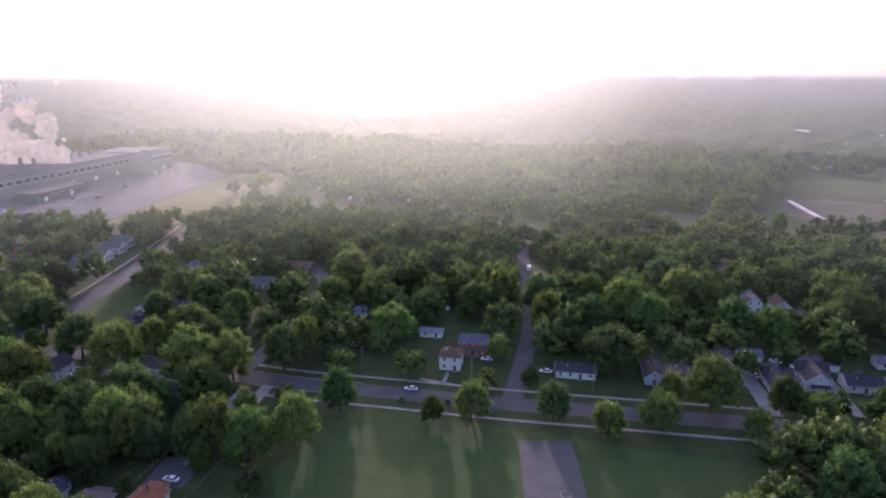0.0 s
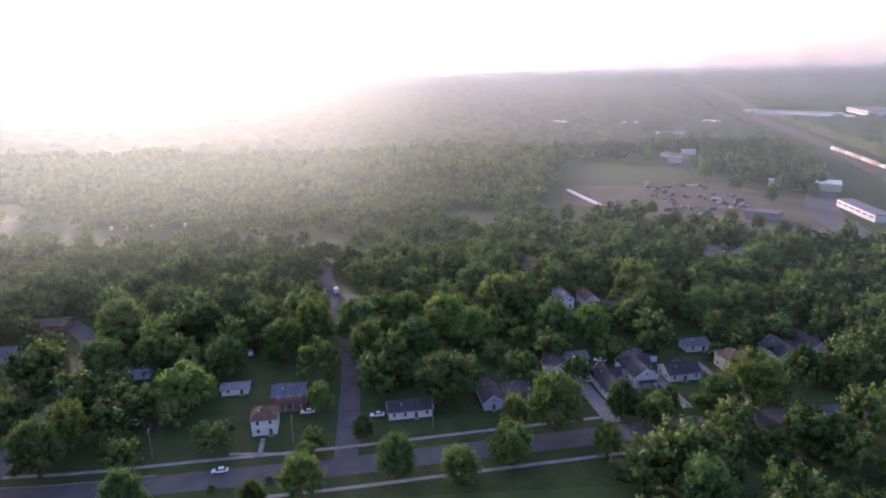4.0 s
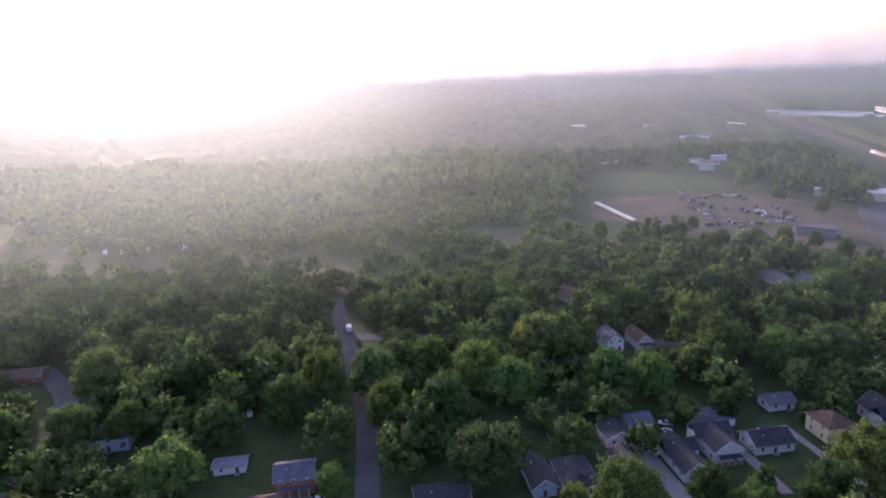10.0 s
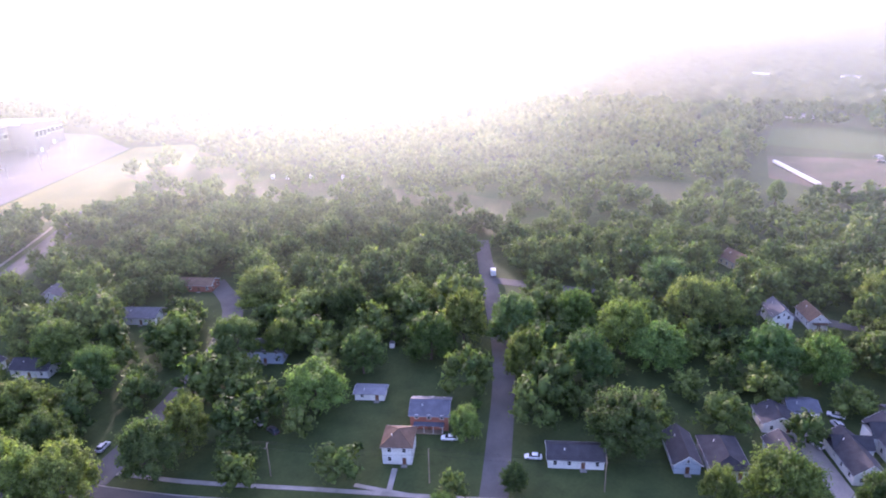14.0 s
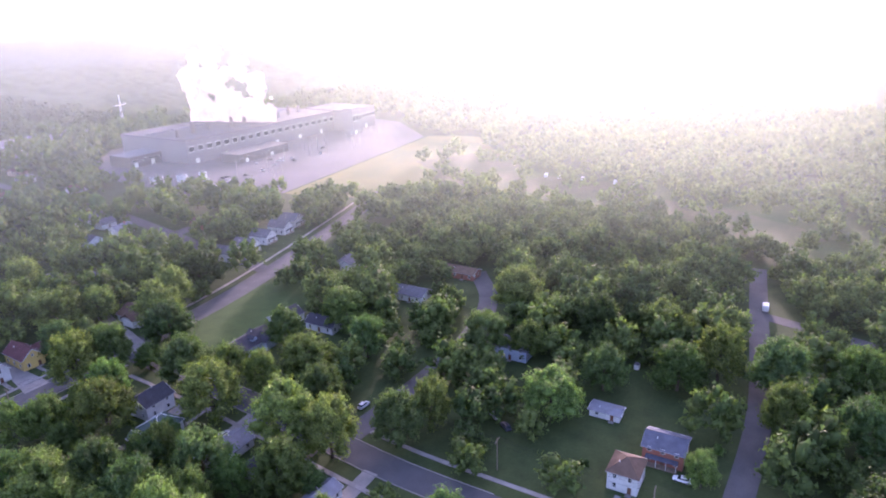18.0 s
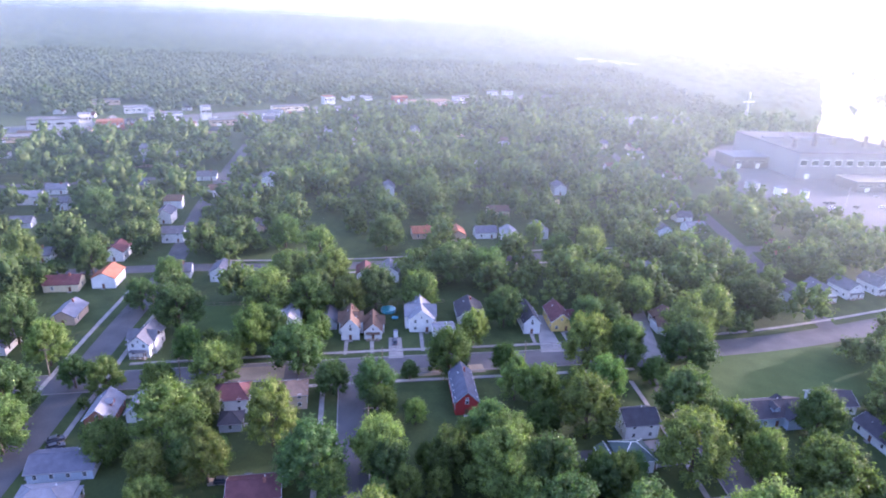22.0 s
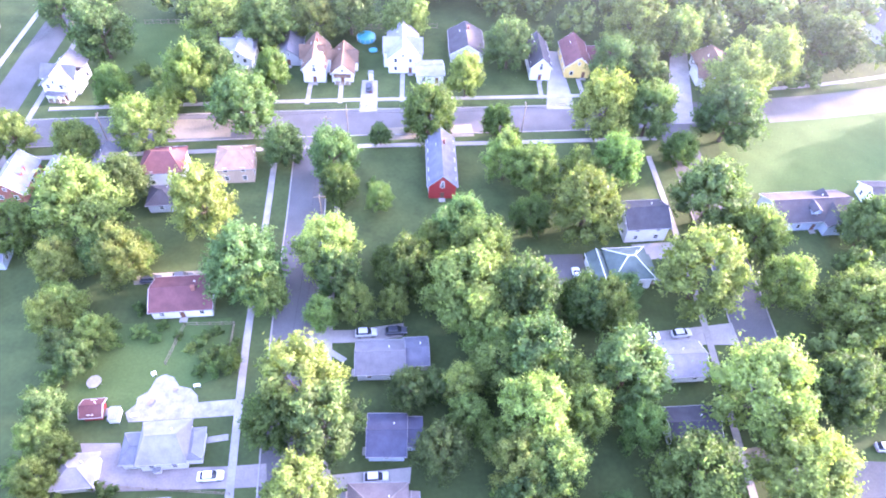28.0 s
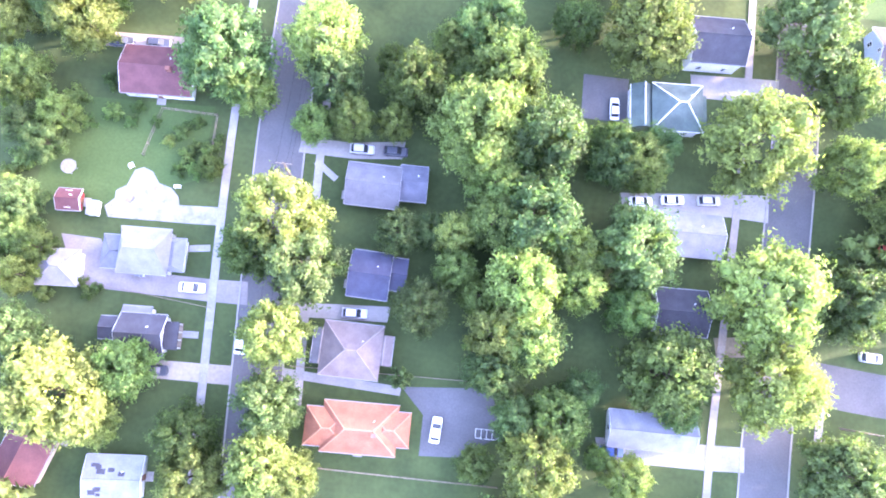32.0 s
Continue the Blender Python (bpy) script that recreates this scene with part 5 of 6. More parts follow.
yard("lawn_7", "bright green field beyond the yard", [(793, 358), (874, 335), (890, 267), (844, 224), (774, 232), (766, 300)], LAWN, 0.03, "lawn")
yard("meadow", "yellow dry meadow beside the plant", [(486, 850), (716, 904), (738, 860), (670, 790), (560, 770), (505, 800)], DRY, 0.03, "meadow")
for patch_outline in CLEARINGS:
    yard("clearing", "dry tan clearing in the young woodland", patch_outline, SCRUB_DRY, 0.05, "meadow")
yard("scrub_field", "rough yellow-green scrub field under young trees", [(548, 420), (600, 398), (700, 400), (720, 620), (735, 850), (672, 800), (560, 775), (540, 600)], SCRUB, 0.02, "meadow")
court = yard("court", "worn grey asphalt sports court in the park", [(298, 506), (303, 491), (262, 479), (257, 495)], ASPHALT, 0.06)
for k in range(2):
    c = Vector((272 + 4.5 * k, 487.5 + 1.4 * k, 0.062))
    bm = bmesh.new()
    tube(bm, [c + Vector((1.5 * math.cos(s * 0.4), 1.5 * math.sin(s * 0.4), 0)) for s in range(14)], 0.07)
    part("marking", bm, PAINT, court, "faded ring of yellow paint")

# ---- pavements, slab by slab beside the two near streets ----
SLAB = bpy.data.meshes.new("slab")
bm = box_mesh(-0.74, 0.74, -0.72, 0.72, 0.0, 0.1)
bm.to_mesh(SLAB)
bm.free()
SLAB.materials.append(CONCRETE)


def shifted(line, shift):
    p = np.array(line)
    d = np.gradient(p, axis=0)
    d /= np.linalg.norm(d, axis=1)[:, None]
    return p + shift * np.stack([d[:, 1], -d[:, 0]], 1)


def pavement(name, road, shift, y0=-1e9, y1=1e9, x0=-1e9, x1=1e9, slabs=False, width=1.5):
    line = [tuple(q) for q in shifted(ROAD_LINES[road][0], shift) if y0 <= q[1] <= y1 and x0 <= q[0] <= x1]
    ob = tagged(part(name, ribbon(line, width, -0.2, 0.04 if slabs else 0.11), DIRT if slabs else CONCRETE), "pale concrete pavement along the street", "pavement", kind="structure")
    if slabs:
        p = np.array(line)
        run = np.r_[0, np.cumsum(np.linalg.norm(np.diff(p, axis=0), axis=1))]
        for s in np.arange(0.8, run[-1] - 0.8, 1.5):
            x, y = np.interp(s, run, p[:, 0]), np.interp(s, run, p[:, 1])
            u, v = np.interp(s + 0.5, run, p[:, 0]) - x, np.interp(s + 0.5, run, p[:, 1]) - y
            piece = link("slab", SLAB, None, ob)
            piece.matrix_local = pose(x, y, 0.03, 0, 0, math.degrees(math.atan2(v, u)) + side.uniform(-0.6, 0.6))
    return ob


pavement("pavement_1", "road_west", -9.2, y0=562, y1=695, slabs=True)
pavement("pavement_2", "road_west", 7.4, y0=585, y1=693, slabs=True)
pavement("pavement_3", "road_east", 10.4, y0=425, y1=705, slabs=True)
pavement("pavement_4", "road_east", -9.6, y0=430, y1=610, slabs=True)
pavement("pavement_5", "road_north", -10.0, x0=128, x1=300, slabs=True)
pavement("pavement_6", "road_north", 10.0, x0=130, x1=300)
pavement("pavement_7", "road_north", -10.0, x0=318, x1=500)
pavement("pavement_8", "road_northwest", 8.6, y0=570, y1=770)
pavement("pavement_9", "road_northwest", -8.6, y0=570, y1=770)
pavement("pavement_10", "road_third", 8.2, x0=130, x1=300)
pavement("pavement_11", "road_third", -8.2, x0=125, x1=330)
for k, (a, b, wide) in enumerate((((203, 614), (199, 613), 1.2), ((205, 598.5), (201.5, 598), 1.2), ((217.6, 634), (222, 631.5), 1.2), ((299, 660), (288, 657.6), 1.2), ((199.5, 713), (198.8, 723), 1.3), ((208.6, 714.5), (207.6, 724), 1.3), ((226, 717), (225, 731), 1.3), ((266.5, 723), (266, 731.6), 1.3), ((279, 725), (278, 734), 1.3), ((335, 540), (327, 539), 1.4), ((327, 548), (326, 530), 1.3))):
    tagged(part("footpath_%d" % (k + 1), ribbon([a, b], wide, -0.2, 0.1), CONCRETE), "narrow concrete footpath to a house", "path", kind="structure")
# kerbs of the near streets
for k, (road, shift) in enumerate((("road_west", -4.45), ("road_west", 4.45), ("road_east", 4.65), ("road_east", -4.65), ("road_north", -5.65), ("road_north", 5.65))):
    pts = [tuple(q) for q in shifted(ROAD_LINES[road][0], shift) if 560 < q[1] < 700 or road == "road_north" and 122 < q[0] < 296]
    tagged(part("kerb_%d" % (k + 1), ribbon(pts, 0.3, -0.2, 0.15), CONCRETE), "pale concrete kerb along the street", "kerb", kind="structure")


# ---- cars ----
def car_paint(name, colour):
    return material(name, colour, tuple(c * 0.9 for c in colour), 0.5, 4.0, 0.3, 0.0)


LAMP_GLASS = material("headlight_glass", (0.7, 0.7, 0.68), None, 3.0, 10.0, 0.2, 0.0)
TAIL_GLASS = material("tail_light_glass", (0.35, 0.02, 0.02), None, 3.0, 10.0, 0.25, 0.0)


def loft(sections):
    """A closed body through rings of (x, half width, z low, z high)."""
    bm = bmesh.new()
    rings = []
    for x, hw, z0, z1 in sections:
        k = 0.12
        ring = [(-hw, z0 + k), (-hw + k, z0), (hw - k, z0), (hw, z0 + k), (hw, z1 - k), (hw - k * 1.5, z1), (-hw + k * 1.5, z1), (-hw, z1 - k)]
        rings.append([bm.verts.new((x, y, z)) for y, z in ring])
    for a, b in zip(rings, rings[1:]):
        for i in range(8):
            bm.faces.new((a[i], a[(i + 1) % 8], b[(i + 1) % 8], b[i]))
    bm.faces.new(rings[0][::-1]), bm.faces.new(rings[-1])
    bmesh.ops.recalc_face_normals(bm, faces=bm.faces[:])
    return bm


def make_car(paint, label, tall=False, plain=False):
    ob = thing("car", pose(0, 0, -60), label, "car", "parked cars")
    h = 0.25 if tall else 0.0
    body = part("body", loft([(-2.3, 0.75, 0.4, 0.85), (-2.15, 0.86, 0.28, 0.95 + h / 2), (-1.2, 0.9, 0.25, 0.98 + h / 2), (1.0, 0.9, 0.25, 0.95 + h / 2), (2.0, 0.86, 0.27, 0.82 + h / 2), (2.25, 0.72, 0.38, 0.72)]), paint, ob)
    back = -2.05 if tall else -1.75
    part("cabin_glass", loft([(back, 0.7, 0.86, 0.99 + h / 2), (back + 0.45, 0.74, 0.86, 1.32 + h), (0.35, 0.74, 0.86, 1.36 + h), (1.1, 0.7, 0.86, 0.99 + h / 2)]), GLASS, ob)
    part("car_roof", box_mesh(back + 0.5, 0.3, -0.66, 0.66, 1.3 + h, 1.42 + h, 0.04), paint, ob)
    for x in (-1.4, 1.4):
        for y in (-0.82, 0.82):
            bm = bmesh.new()
            rod(bm, (x, y - 0.1, 0.32), (x, y + 0.1, 0.32), 0.32, 0.32, 12)
            wheel = part("wheel", bm, RUBBER, ob)
            if plain:
                continue
            bm = bmesh.new()
            s = 0.105 if y > 0 else -0.105
            rod(bm, (x, y + s, 0.32), (x, y + s * 1.12, 0.32), 0.19, 0.17, 10)
            part("rim", bm, STEEL, wheel)
    for y in () if plain else (-0.55, 0.55):
        part("headlight", box_mesh(2.16, 2.27, y - 0.17, y + 0.17, 0.55, 0.7, 0.02), LAMP_GLASS, ob)
        part("tail_light", box_mesh(-2.32, -2.22, y - 0.15, y + 0.15, 0.6, 0.76, 0.02), TAIL_GLASS, ob)
    return ob


CARS = {
    "white": make_car(car_paint("white_car_paint", (0.75, 0.75, 0.75)), "white saloon car parked on a driveway"),
    "silver": make_car(car_paint("silver_car_paint", (0.42, 0.43, 0.45)), "silver estate car parked beside a house", True),
    "dark": make_car(car_paint("dark_car_paint", (0.04, 0.045, 0.06)), "dark car parked in a yard", True),
    "blue": make_car(car_paint("blue_car_paint", (0.06, 0.12, 0.36)), "blue car parked on a driveway"),
    "red": make_car(car_paint("red_car_paint", (0.45, 0.05, 0.05)), "red car parked on a driveway"),
}
FAR_CARS = [make_car(car_paint("far_car_paint", c), label, k % 2 == 0, True) for k, (c, label) in enumerate((((0.6, 0.6, 0.6), "white car standing in a dusty yard"), ((0.35, 0.36, 0.38), "silver car standing in a dusty yard"), ((0.05, 0.05, 0.06), "dark car standing in a dusty yard"), ((0.3, 0.05, 0.05), "red car standing in a dusty yard")))]
PARKED = [
    ("white", 202, 606.4, 8), ("white", 212.6, 599, 97), ("silver", 225.5, 638, 8), ("silver", 231, 608, 8), ("white", 249.5, 591, 92),
    ("white", 271, 657, 98), ("white", 279, 640, 12), ("white", 285, 641.6, 12), ("silver", 292, 643, 12), ("blue", 281, 593.6, 8),
    ("white", 309.6, 674, 95), ("red", 326, 641, 8), ("dark", 177.5, 648.2, 9), ("dark", 184, 649.4, 9), ("dark", 231.6, 639, 8),
    ("dark", 199.5, 591.2, 8), ("silver", 327, 620, 5), ("white", 180, 798, 10), ("dark", 216, 722, 95),
    ("dark", 129, 663, 30), ("dark", 130.5, 660, 30), ("white", 346, 506, 98), ("white", 349.5, 529, 98), ("silver", 346, 584, 60), ("dark", 343, 578, 60),
]
PARKED += [("white", 372.6, 437.4, 40), ("white", 318, 548, 98), ("red", 342, 397, 98), ("white", 366, 434, 30), ("silver", 376, 426, 20), ("white", 381, 425, 70)]
for colour, x, y, turn in PARKED:
    copy_thing(CARS[colour], pose(x, y, 0.07, 0, 0, turn))
for k in range(78):
    a, b = side.choice((((752, 288), (675, 299)), ((675, 299), (617, 290)), ((736, 267), (728, 247)), ((690, 255), (636, 261)), ((648, 242), (636, 270)), ((602, 246), (556, 244)), ((640, 296), (634, 284))))
    f = side.uniform(0, 1)
    x, y = a[0] + (b[0] - a[0]) * f + side.uniform(-4, 4), a[1] + (b[1] - a[1]) * f + side.uniform(-4, 4)
    copy_thing(side.choice(FAR_CARS), pose(x, y, 0.05, 0, 0, side.uniform(0, 360)))
for k in range(18):
    x = side.uniform(470, 640)
    copy_thing(side.choice(FAR_CARS[:3]), pose(x, 900 + (x - 470) * 0.25 + side.uniform(0, 34), 0.05, 0, 0, side.choice((10, 100))))
for ob in (*CARS.values(), *FAR_CARS):
    for o in (*ob.children_recursive, ob):
        bpy.data.objects.remove(o)

truck = thing("van", pose(469, 536, 0.06, 0, 0, 12), "white box van parked on the narrow lane", "van")
part("cargo_box", box_mesh(-3.0, 1.0, -1.1, 1.1, 0.6, 2.9, 0.05), TRIM, truck)
part("cab", loft([(1.02, 0.95, 0.5, 2.1), (2.0, 0.95, 0.5, 2.0), (2.7, 0.9, 0.5, 1.2), (2.95, 0.85, 0.5, 1.0)]), TRIM, truck)
part("windscreen", box_mesh(2.05, 2.62, -0.8, 0.8, 1.3, 1.85, 0.03), GLASS, truck)
for x in (-2.0, 2.0):
    for y in (-0.9, 0.9):
        bm = bmesh.new()
        rod(bm, (x, y - 0.12, 0.4), (x, y + 0.12, 0.4), 0.4, 0.4, 12)
        part("wheel", bm, RUBBER, truck)

# ---- garden things ----
BLUE_VINYL = material("blue_pool_vinyl", (0.06, 0.35, 0.42), (0.05, 0.26, 0.34), 0.6, 5.0, 0.35, 0.1)
WATER = material("pool_water", (0.05, 0.4, 0.45), (0.04, 0.32, 0.4), 0.5, 3.0, 0.05, 0.05)


def drum(bm, x, y, r, z0, z1, sides=24):
    rod(bm, (x, y, z0), (x, y, z1), r, r, sides)


pool = thing("swimming_pool", pose(212, 748, 0), "round turquoise above-ground pool on a lawn", "pool")
bm = bmesh.new()
drum(bm, 0, 0, 2.9, 0, 1.15)
part("pool_wall", bm, BLUE_VINYL, pool)
bm = bmesh.new()
drum(bm, 0, 0, 2.7, 1.15, 1.17)
part("water", bm, WATER, pool)
for k in range(12):
    a = k * math.tau / 12
    bm = box_mesh(-0.05, 0.05, -0.05, 0.05, 0, 1.22)
    part("pool_post", bm, TRIM, pool).matrix_local = pose(2.96 * math.cos(a), 2.96 * math.sin(a), 0)
for x, y, r, label in ((175, 623, 1.35, "small round white trampoline on the lawn"), (215, 741, 1.3, "small round dark trampoline on the lawn")):
    tr = thing("trampoline", pose(x, y, 0.03), label, "trampoline")
    bm = bmesh.new()
    drum(bm, 0, 0, r, 0.72, 0.78)
    part("jump_mat", bm, WHITE_SLAB if y < 700 else BLUE_VINYL, tr)
    for k in range(6):
        a = k * math.tau / 6
        bm = bmesh.new()
        rod(bm, (r * math.cos(a), r * math.sin(a), 0), (r * 0.95 * math.cos(a), r * 0.95 * math.sin(a), 0.74), 0.03, 0.03, 5)
        part("leg", bm, STEEL, tr)
frame_trailer = thing("boat_trailer", pose(258.5, 592, 0.05, 0, 0, 5), "empty pale metal boat trailer in the yard", "trailer")
for y in (-0.8, 0.8):
    bm = bmesh.new()
    rod(bm, (-2.0, y, 0.55), (1.6, y, 0.55), 0.06, 0.06, 5)
    part("rail", bm, TRIM, frame_trailer)
    bm = bmesh.new()
    rod(bm, (-0.6, y - 0.1, 0.3), (-0.6, y + 0.1, 0.3), 0.3, 0.3, 10)
    part("wheel", bm, RUBBER, frame_trailer)
    bm = bmesh.new()
    rod(bm, (1.6, y, 0.55), (2.6, 0, 0.5), 0.06, 0.05, 5)
    part("drawbar", bm, TRIM, frame_trailer)
for x in (-2.0, -1.0, 0.0, 1.0):
    bm = bmesh.new()
    rod(bm, (x, -0.8, 0.55), (x, 0.8, 0.55), 0.05, 0.05, 5)
    part("crossbar", bm, TRIM, frame_trailer)
for x, y, w, d, h, label in ((377.5, 499, 3.2, 2.6, 2.4, "small white storage box on the grass"), (397, 560, 2.0, 1.6, 1.8, "small white crate in a back yard"), (216, 727, 1.4, 1.4, 2.3, "narrow white booth by the driveway"), (181.5, 616.5, 1.8, 2.6, 1.5, "white garden crate beside a shed"), (192.5, 606.9, 1.3, 1.0, 1.1, "pale air-conditioning unit by a wall")):
    box = thing("storage_box", pose(x, y, 0, 0, 0, 8), label, "box")
    part("body", box_mesh(-w / 2, w / 2, -d / 2, d / 2, 0.0, h, 0.05), TRIM, box)
    part("lid", box_mesh(-w / 2 - 0.08, w / 2 + 0.08, -d / 2 - 0.08, d / 2 + 0.08, h, h + 0.12, 0.03), PALE_ROOF, box)


for x, y, w, d, h, turn, mat, label in ((185.0, 616.8, 1.5, 0.7, 0.8, 20, TRIM, "small white table standing on the patio"), (185.6, 625.6, 0.9, 0.9, 0.7, 40, TRIM, "white garden table on the patio"), (194.6, 623.6, 1.2, 0.6, 0.8, 10, TRIM, "narrow white table at the patio edge"), (190.8, 622.4, 0.7, 0.7, 0.9, 0, WOOD, "small wooden table on the patio"), (187.0, 619.6, 1.4, 0.8, 0.7, 70, WOOD, "weathered garden table on the patio")):
    piece = thing("garden_table", pose(x, y, 0.08, 0, 0, turn), label, "garden furniture")
    part("tabletop", box_mesh(-w / 2, w / 2, -d / 2, d / 2, h - 0.06, h, 0.02), mat, piece)
    for u in (-1, 1):
        for v in (-1, 1):
            part("leg", box_mesh(u * (w / 2 - 0.08) - 0.03, u * (w / 2 - 0.08) + 0.03, v * (d / 2 - 0.08) - 0.03, v * (d / 2 - 0.08) + 0.03, 0.0, h - 0.06), mat, piece)


def fence(points, label, tall=1.2, gap=2.4, mat=WOOD):
    ob = thing("fence", pose(points[0][0], points[0][1], 0), label, "fence")
    o = Vector(points[0])
    for a, b in zip(points, points[1:]):
        a, b = Vector(a) - o, Vector(b) - o
        n = max(1, round((b - a).length / gap))
        for k in range(n + 1):
            p = a.lerp(b, k / n)
            part("post", box_mesh(p.x - 0.06, p.x + 0.06, p.y - 0.06, p.y + 0.06, 0, tall), mat, ob)
        for z in (0.25, tall - 0.2):
            bm = bmesh.new()
            rod(bm, (a.x, a.y, z), (b.x, b.y, z), 0.05, 0.05, 4)
            part("rail", bm, mat, ob)


fence([(229, 580.5), (246, 582), (262, 583.5)], "weathered wooden fence along a lawn")
fence([(187, 628), (188, 637.4), (198, 638.4), (199, 629)], "low garden fence round a vegetable patch")
fence([(181, 603.5), (206, 603.6)], "low wooden fence between two yards")
fence([(222, 596.6), (260, 601.2)], "thin wooden fence beside a lane")
fence([(142, 748), (168, 752)], "wooden back-yard fence behind a lawn", 1.6)
fence([(199, 752), (234, 757)], "dark wooden back-yard fence behind houses", 1.7)


def bush(x, y, r, label="low rounded green bush in a yard", mat=None):
    m = Matrix.Translation((x, y, -0.25 * r)) @ Matrix.Rotation(x, 4, "Z") @ Matrix.Diagonal((r, r, r * 0.85, 1))
    tagged(link("bush", BUSHES[int(x + y) % 3], None), label, "bush", "garden bushes").matrix_world = m


BUSHES = [mesh_of("bush", *crown_arrays(rng, 7, 420, 0.1), LEAVES) for k in range(3)]
for x, y, r in ((193, 634, 1.8), (196, 631, 1.6), (191, 631.6, 1.4), (195, 636, 1.3), (173, 636, 2.2), (168, 629, 2.0), (178, 640, 1.6), (180, 634.6, 2.0), (184, 636.4, 1.5), (243, 668, 2.2), (222, 682, 1.8), (230, 704.6, 2.6), (147, 716, 3.0), (151, 722, 2.6), (157, 718, 3.2), (163, 713, 3.0), (169, 720, 2.8)):
    bush(x, y, r)
for x, y, r in ((194, 626.5, 1.5), (197, 627, 1.7), (199.5, 628, 1.4), (194.5, 629.5, 1.6), (198.5, 631.5, 1.6), (199.5, 633.8, 1.2), (169, 634, 3.0), (175.8, 631.7, 1.6), (183.4, 633.4, 1.3), (187.5, 634.6, 1.1), (168, 623.6, 2.8), (166, 619, 2.4), (186, 603, 1.1), (183, 603.4, 1.3), (178, 600, 1.8), (252, 606.5, 1.0)):
    bush(x, y, r)
for x, y, r in ((310, 548, 1.2), (313, 533, 1.2), (258, 706, 1.6), (236, 716, 1.6), (343, 420, 2.0), (352, 419, 2.4), (347, 409, 1.6), (366, 525, 2.0), (341, 552, 1.4), (168, 605, 2.4), (185, 602, 1.6), (262, 578, 2.6), (268, 598, 2.4)):
    bush(x, y, r)


# ---- utility poles and their wires ----
def pole(x, y, turn, tall=10.0, label="grey wooden utility pole with a crossarm"):
    ob = thing("utility_pole", pose(x, y, 0, 0, 0, turn), label, "utility pole", "utility poles")
    bm = bmesh.new()
    rod(bm, (0, 0, -0.3), (0, 0, tall), 0.17, 0.12, 8)
    part("shaft", bm, WOOD, ob)
    part("crossarm", box_mesh(-1.4, 1.4, -0.06, 0.06, tall - 0.9, tall - 0.75), WOOD, ob)
    for u in (-1.25, -0.5, 0.5, 1.25):
        bm = bmesh.new()
        rod(bm, (u, 0, tall - 0.76), (u, 0, tall - 0.55), 0.06, 0.04, 6)
        part("insulator", bm, STEEL, ob)
    return Vector((x, y, tall - 0.55)), radians(turn)


def wires(spots):
    for (p, a), (q, b) in zip(spots, spots[1:]):
        for u in (-1.25, 0.5, 1.25):
            s, e = p + Vector((math.cos(a) * u, math.sin(a) * u, 0)), q + Vector((math.cos(b) * u, math.sin(b) * u, 0))
            bm = bmesh.new()
            pts = [s.lerp(e, k / 8) - Vector((0, 0, 1.1 * 4 * (k / 8) * (1 - k / 8))) for k in range(9)]
            tube(bm, pts, 0.025, 3)
            tagged(part("overhead_wire", bm, RUBBER), "thin dark wire strung between utility poles", "wire", "overhead wires")


wires([pole(*p) for p in ((219, 593, 5), (214, 630, 6), (211.5, 668, 6), (208.5, 696, 6))])
wires([pole(*p) for p in ((323, 606, 3), (326, 570, 8), (331.5, 530, 8), (337, 488, 8), (343, 445, 8))])
wires([pole(*p) for p in ((110, 695, 10), (127, 735, 5), (124.5, 772, 5), (119, 812, 8))])
wires([pole(*p) for p in ((152, 691, 100), (213, 700.5, 98), (260, 707, 98), (297, 712, 98))])

# ---- the plant: halls, stacks, steam, mast, yard ----
yard("plant_yard", "broad pale concrete yard round the plant", [(439, 1047), (447, 905), (487, 852), (710, 906), (770, 990), (800, 1180), (506, 1130)], HALL_ROOF, 0.05)


def hall(x, y, turn, w, d, h, wall, roof, label, bays=8, name="factory_hall"):
    ob = thing(name, pose(x, y, 0, 0, 0, turn), label, "industrial building", "industrial halls")
    part("wall", box_mesh(-w / 2, w / 2, -d / 2, d / 2, -0.1, h), wall, ob)
    part("roof", box_mesh(-w / 2 - 0.3, w / 2 + 0.3, -d / 2 - 0.3, d / 2 + 0.3, h, h + 0.5, 0.08), roof, ob)
    for k in range(bays):
        u = (k + 0.5) / bays * w - w / 2
        win = part("window", box_mesh(u - w / bays * 0.32, u + w / bays * 0.32, -d / 2 - 0.08, -d / 2 - 0.004, h * 0.5, h * 0.75), TRIM, ob)
        part("pane", box_mesh(u - w / bays * 0.29, u + w / bays * 0.29, -d / 2 - 0.12, -d / 2 - 0.084, h * 0.53, h * 0.72), GLASS, win)
    for k in range(max(1, bays // 3)):
        u = (k + 0.3) / max(1, bays // 3) * w - w / 2
        part("loading_door", box_mesh(u - 1.8, u + 1.8, -d / 2 - 0.1, -d / 2 - 0.004, 0.0, min(4.0, h * 0.45)), TRIM, ob)
    return ob


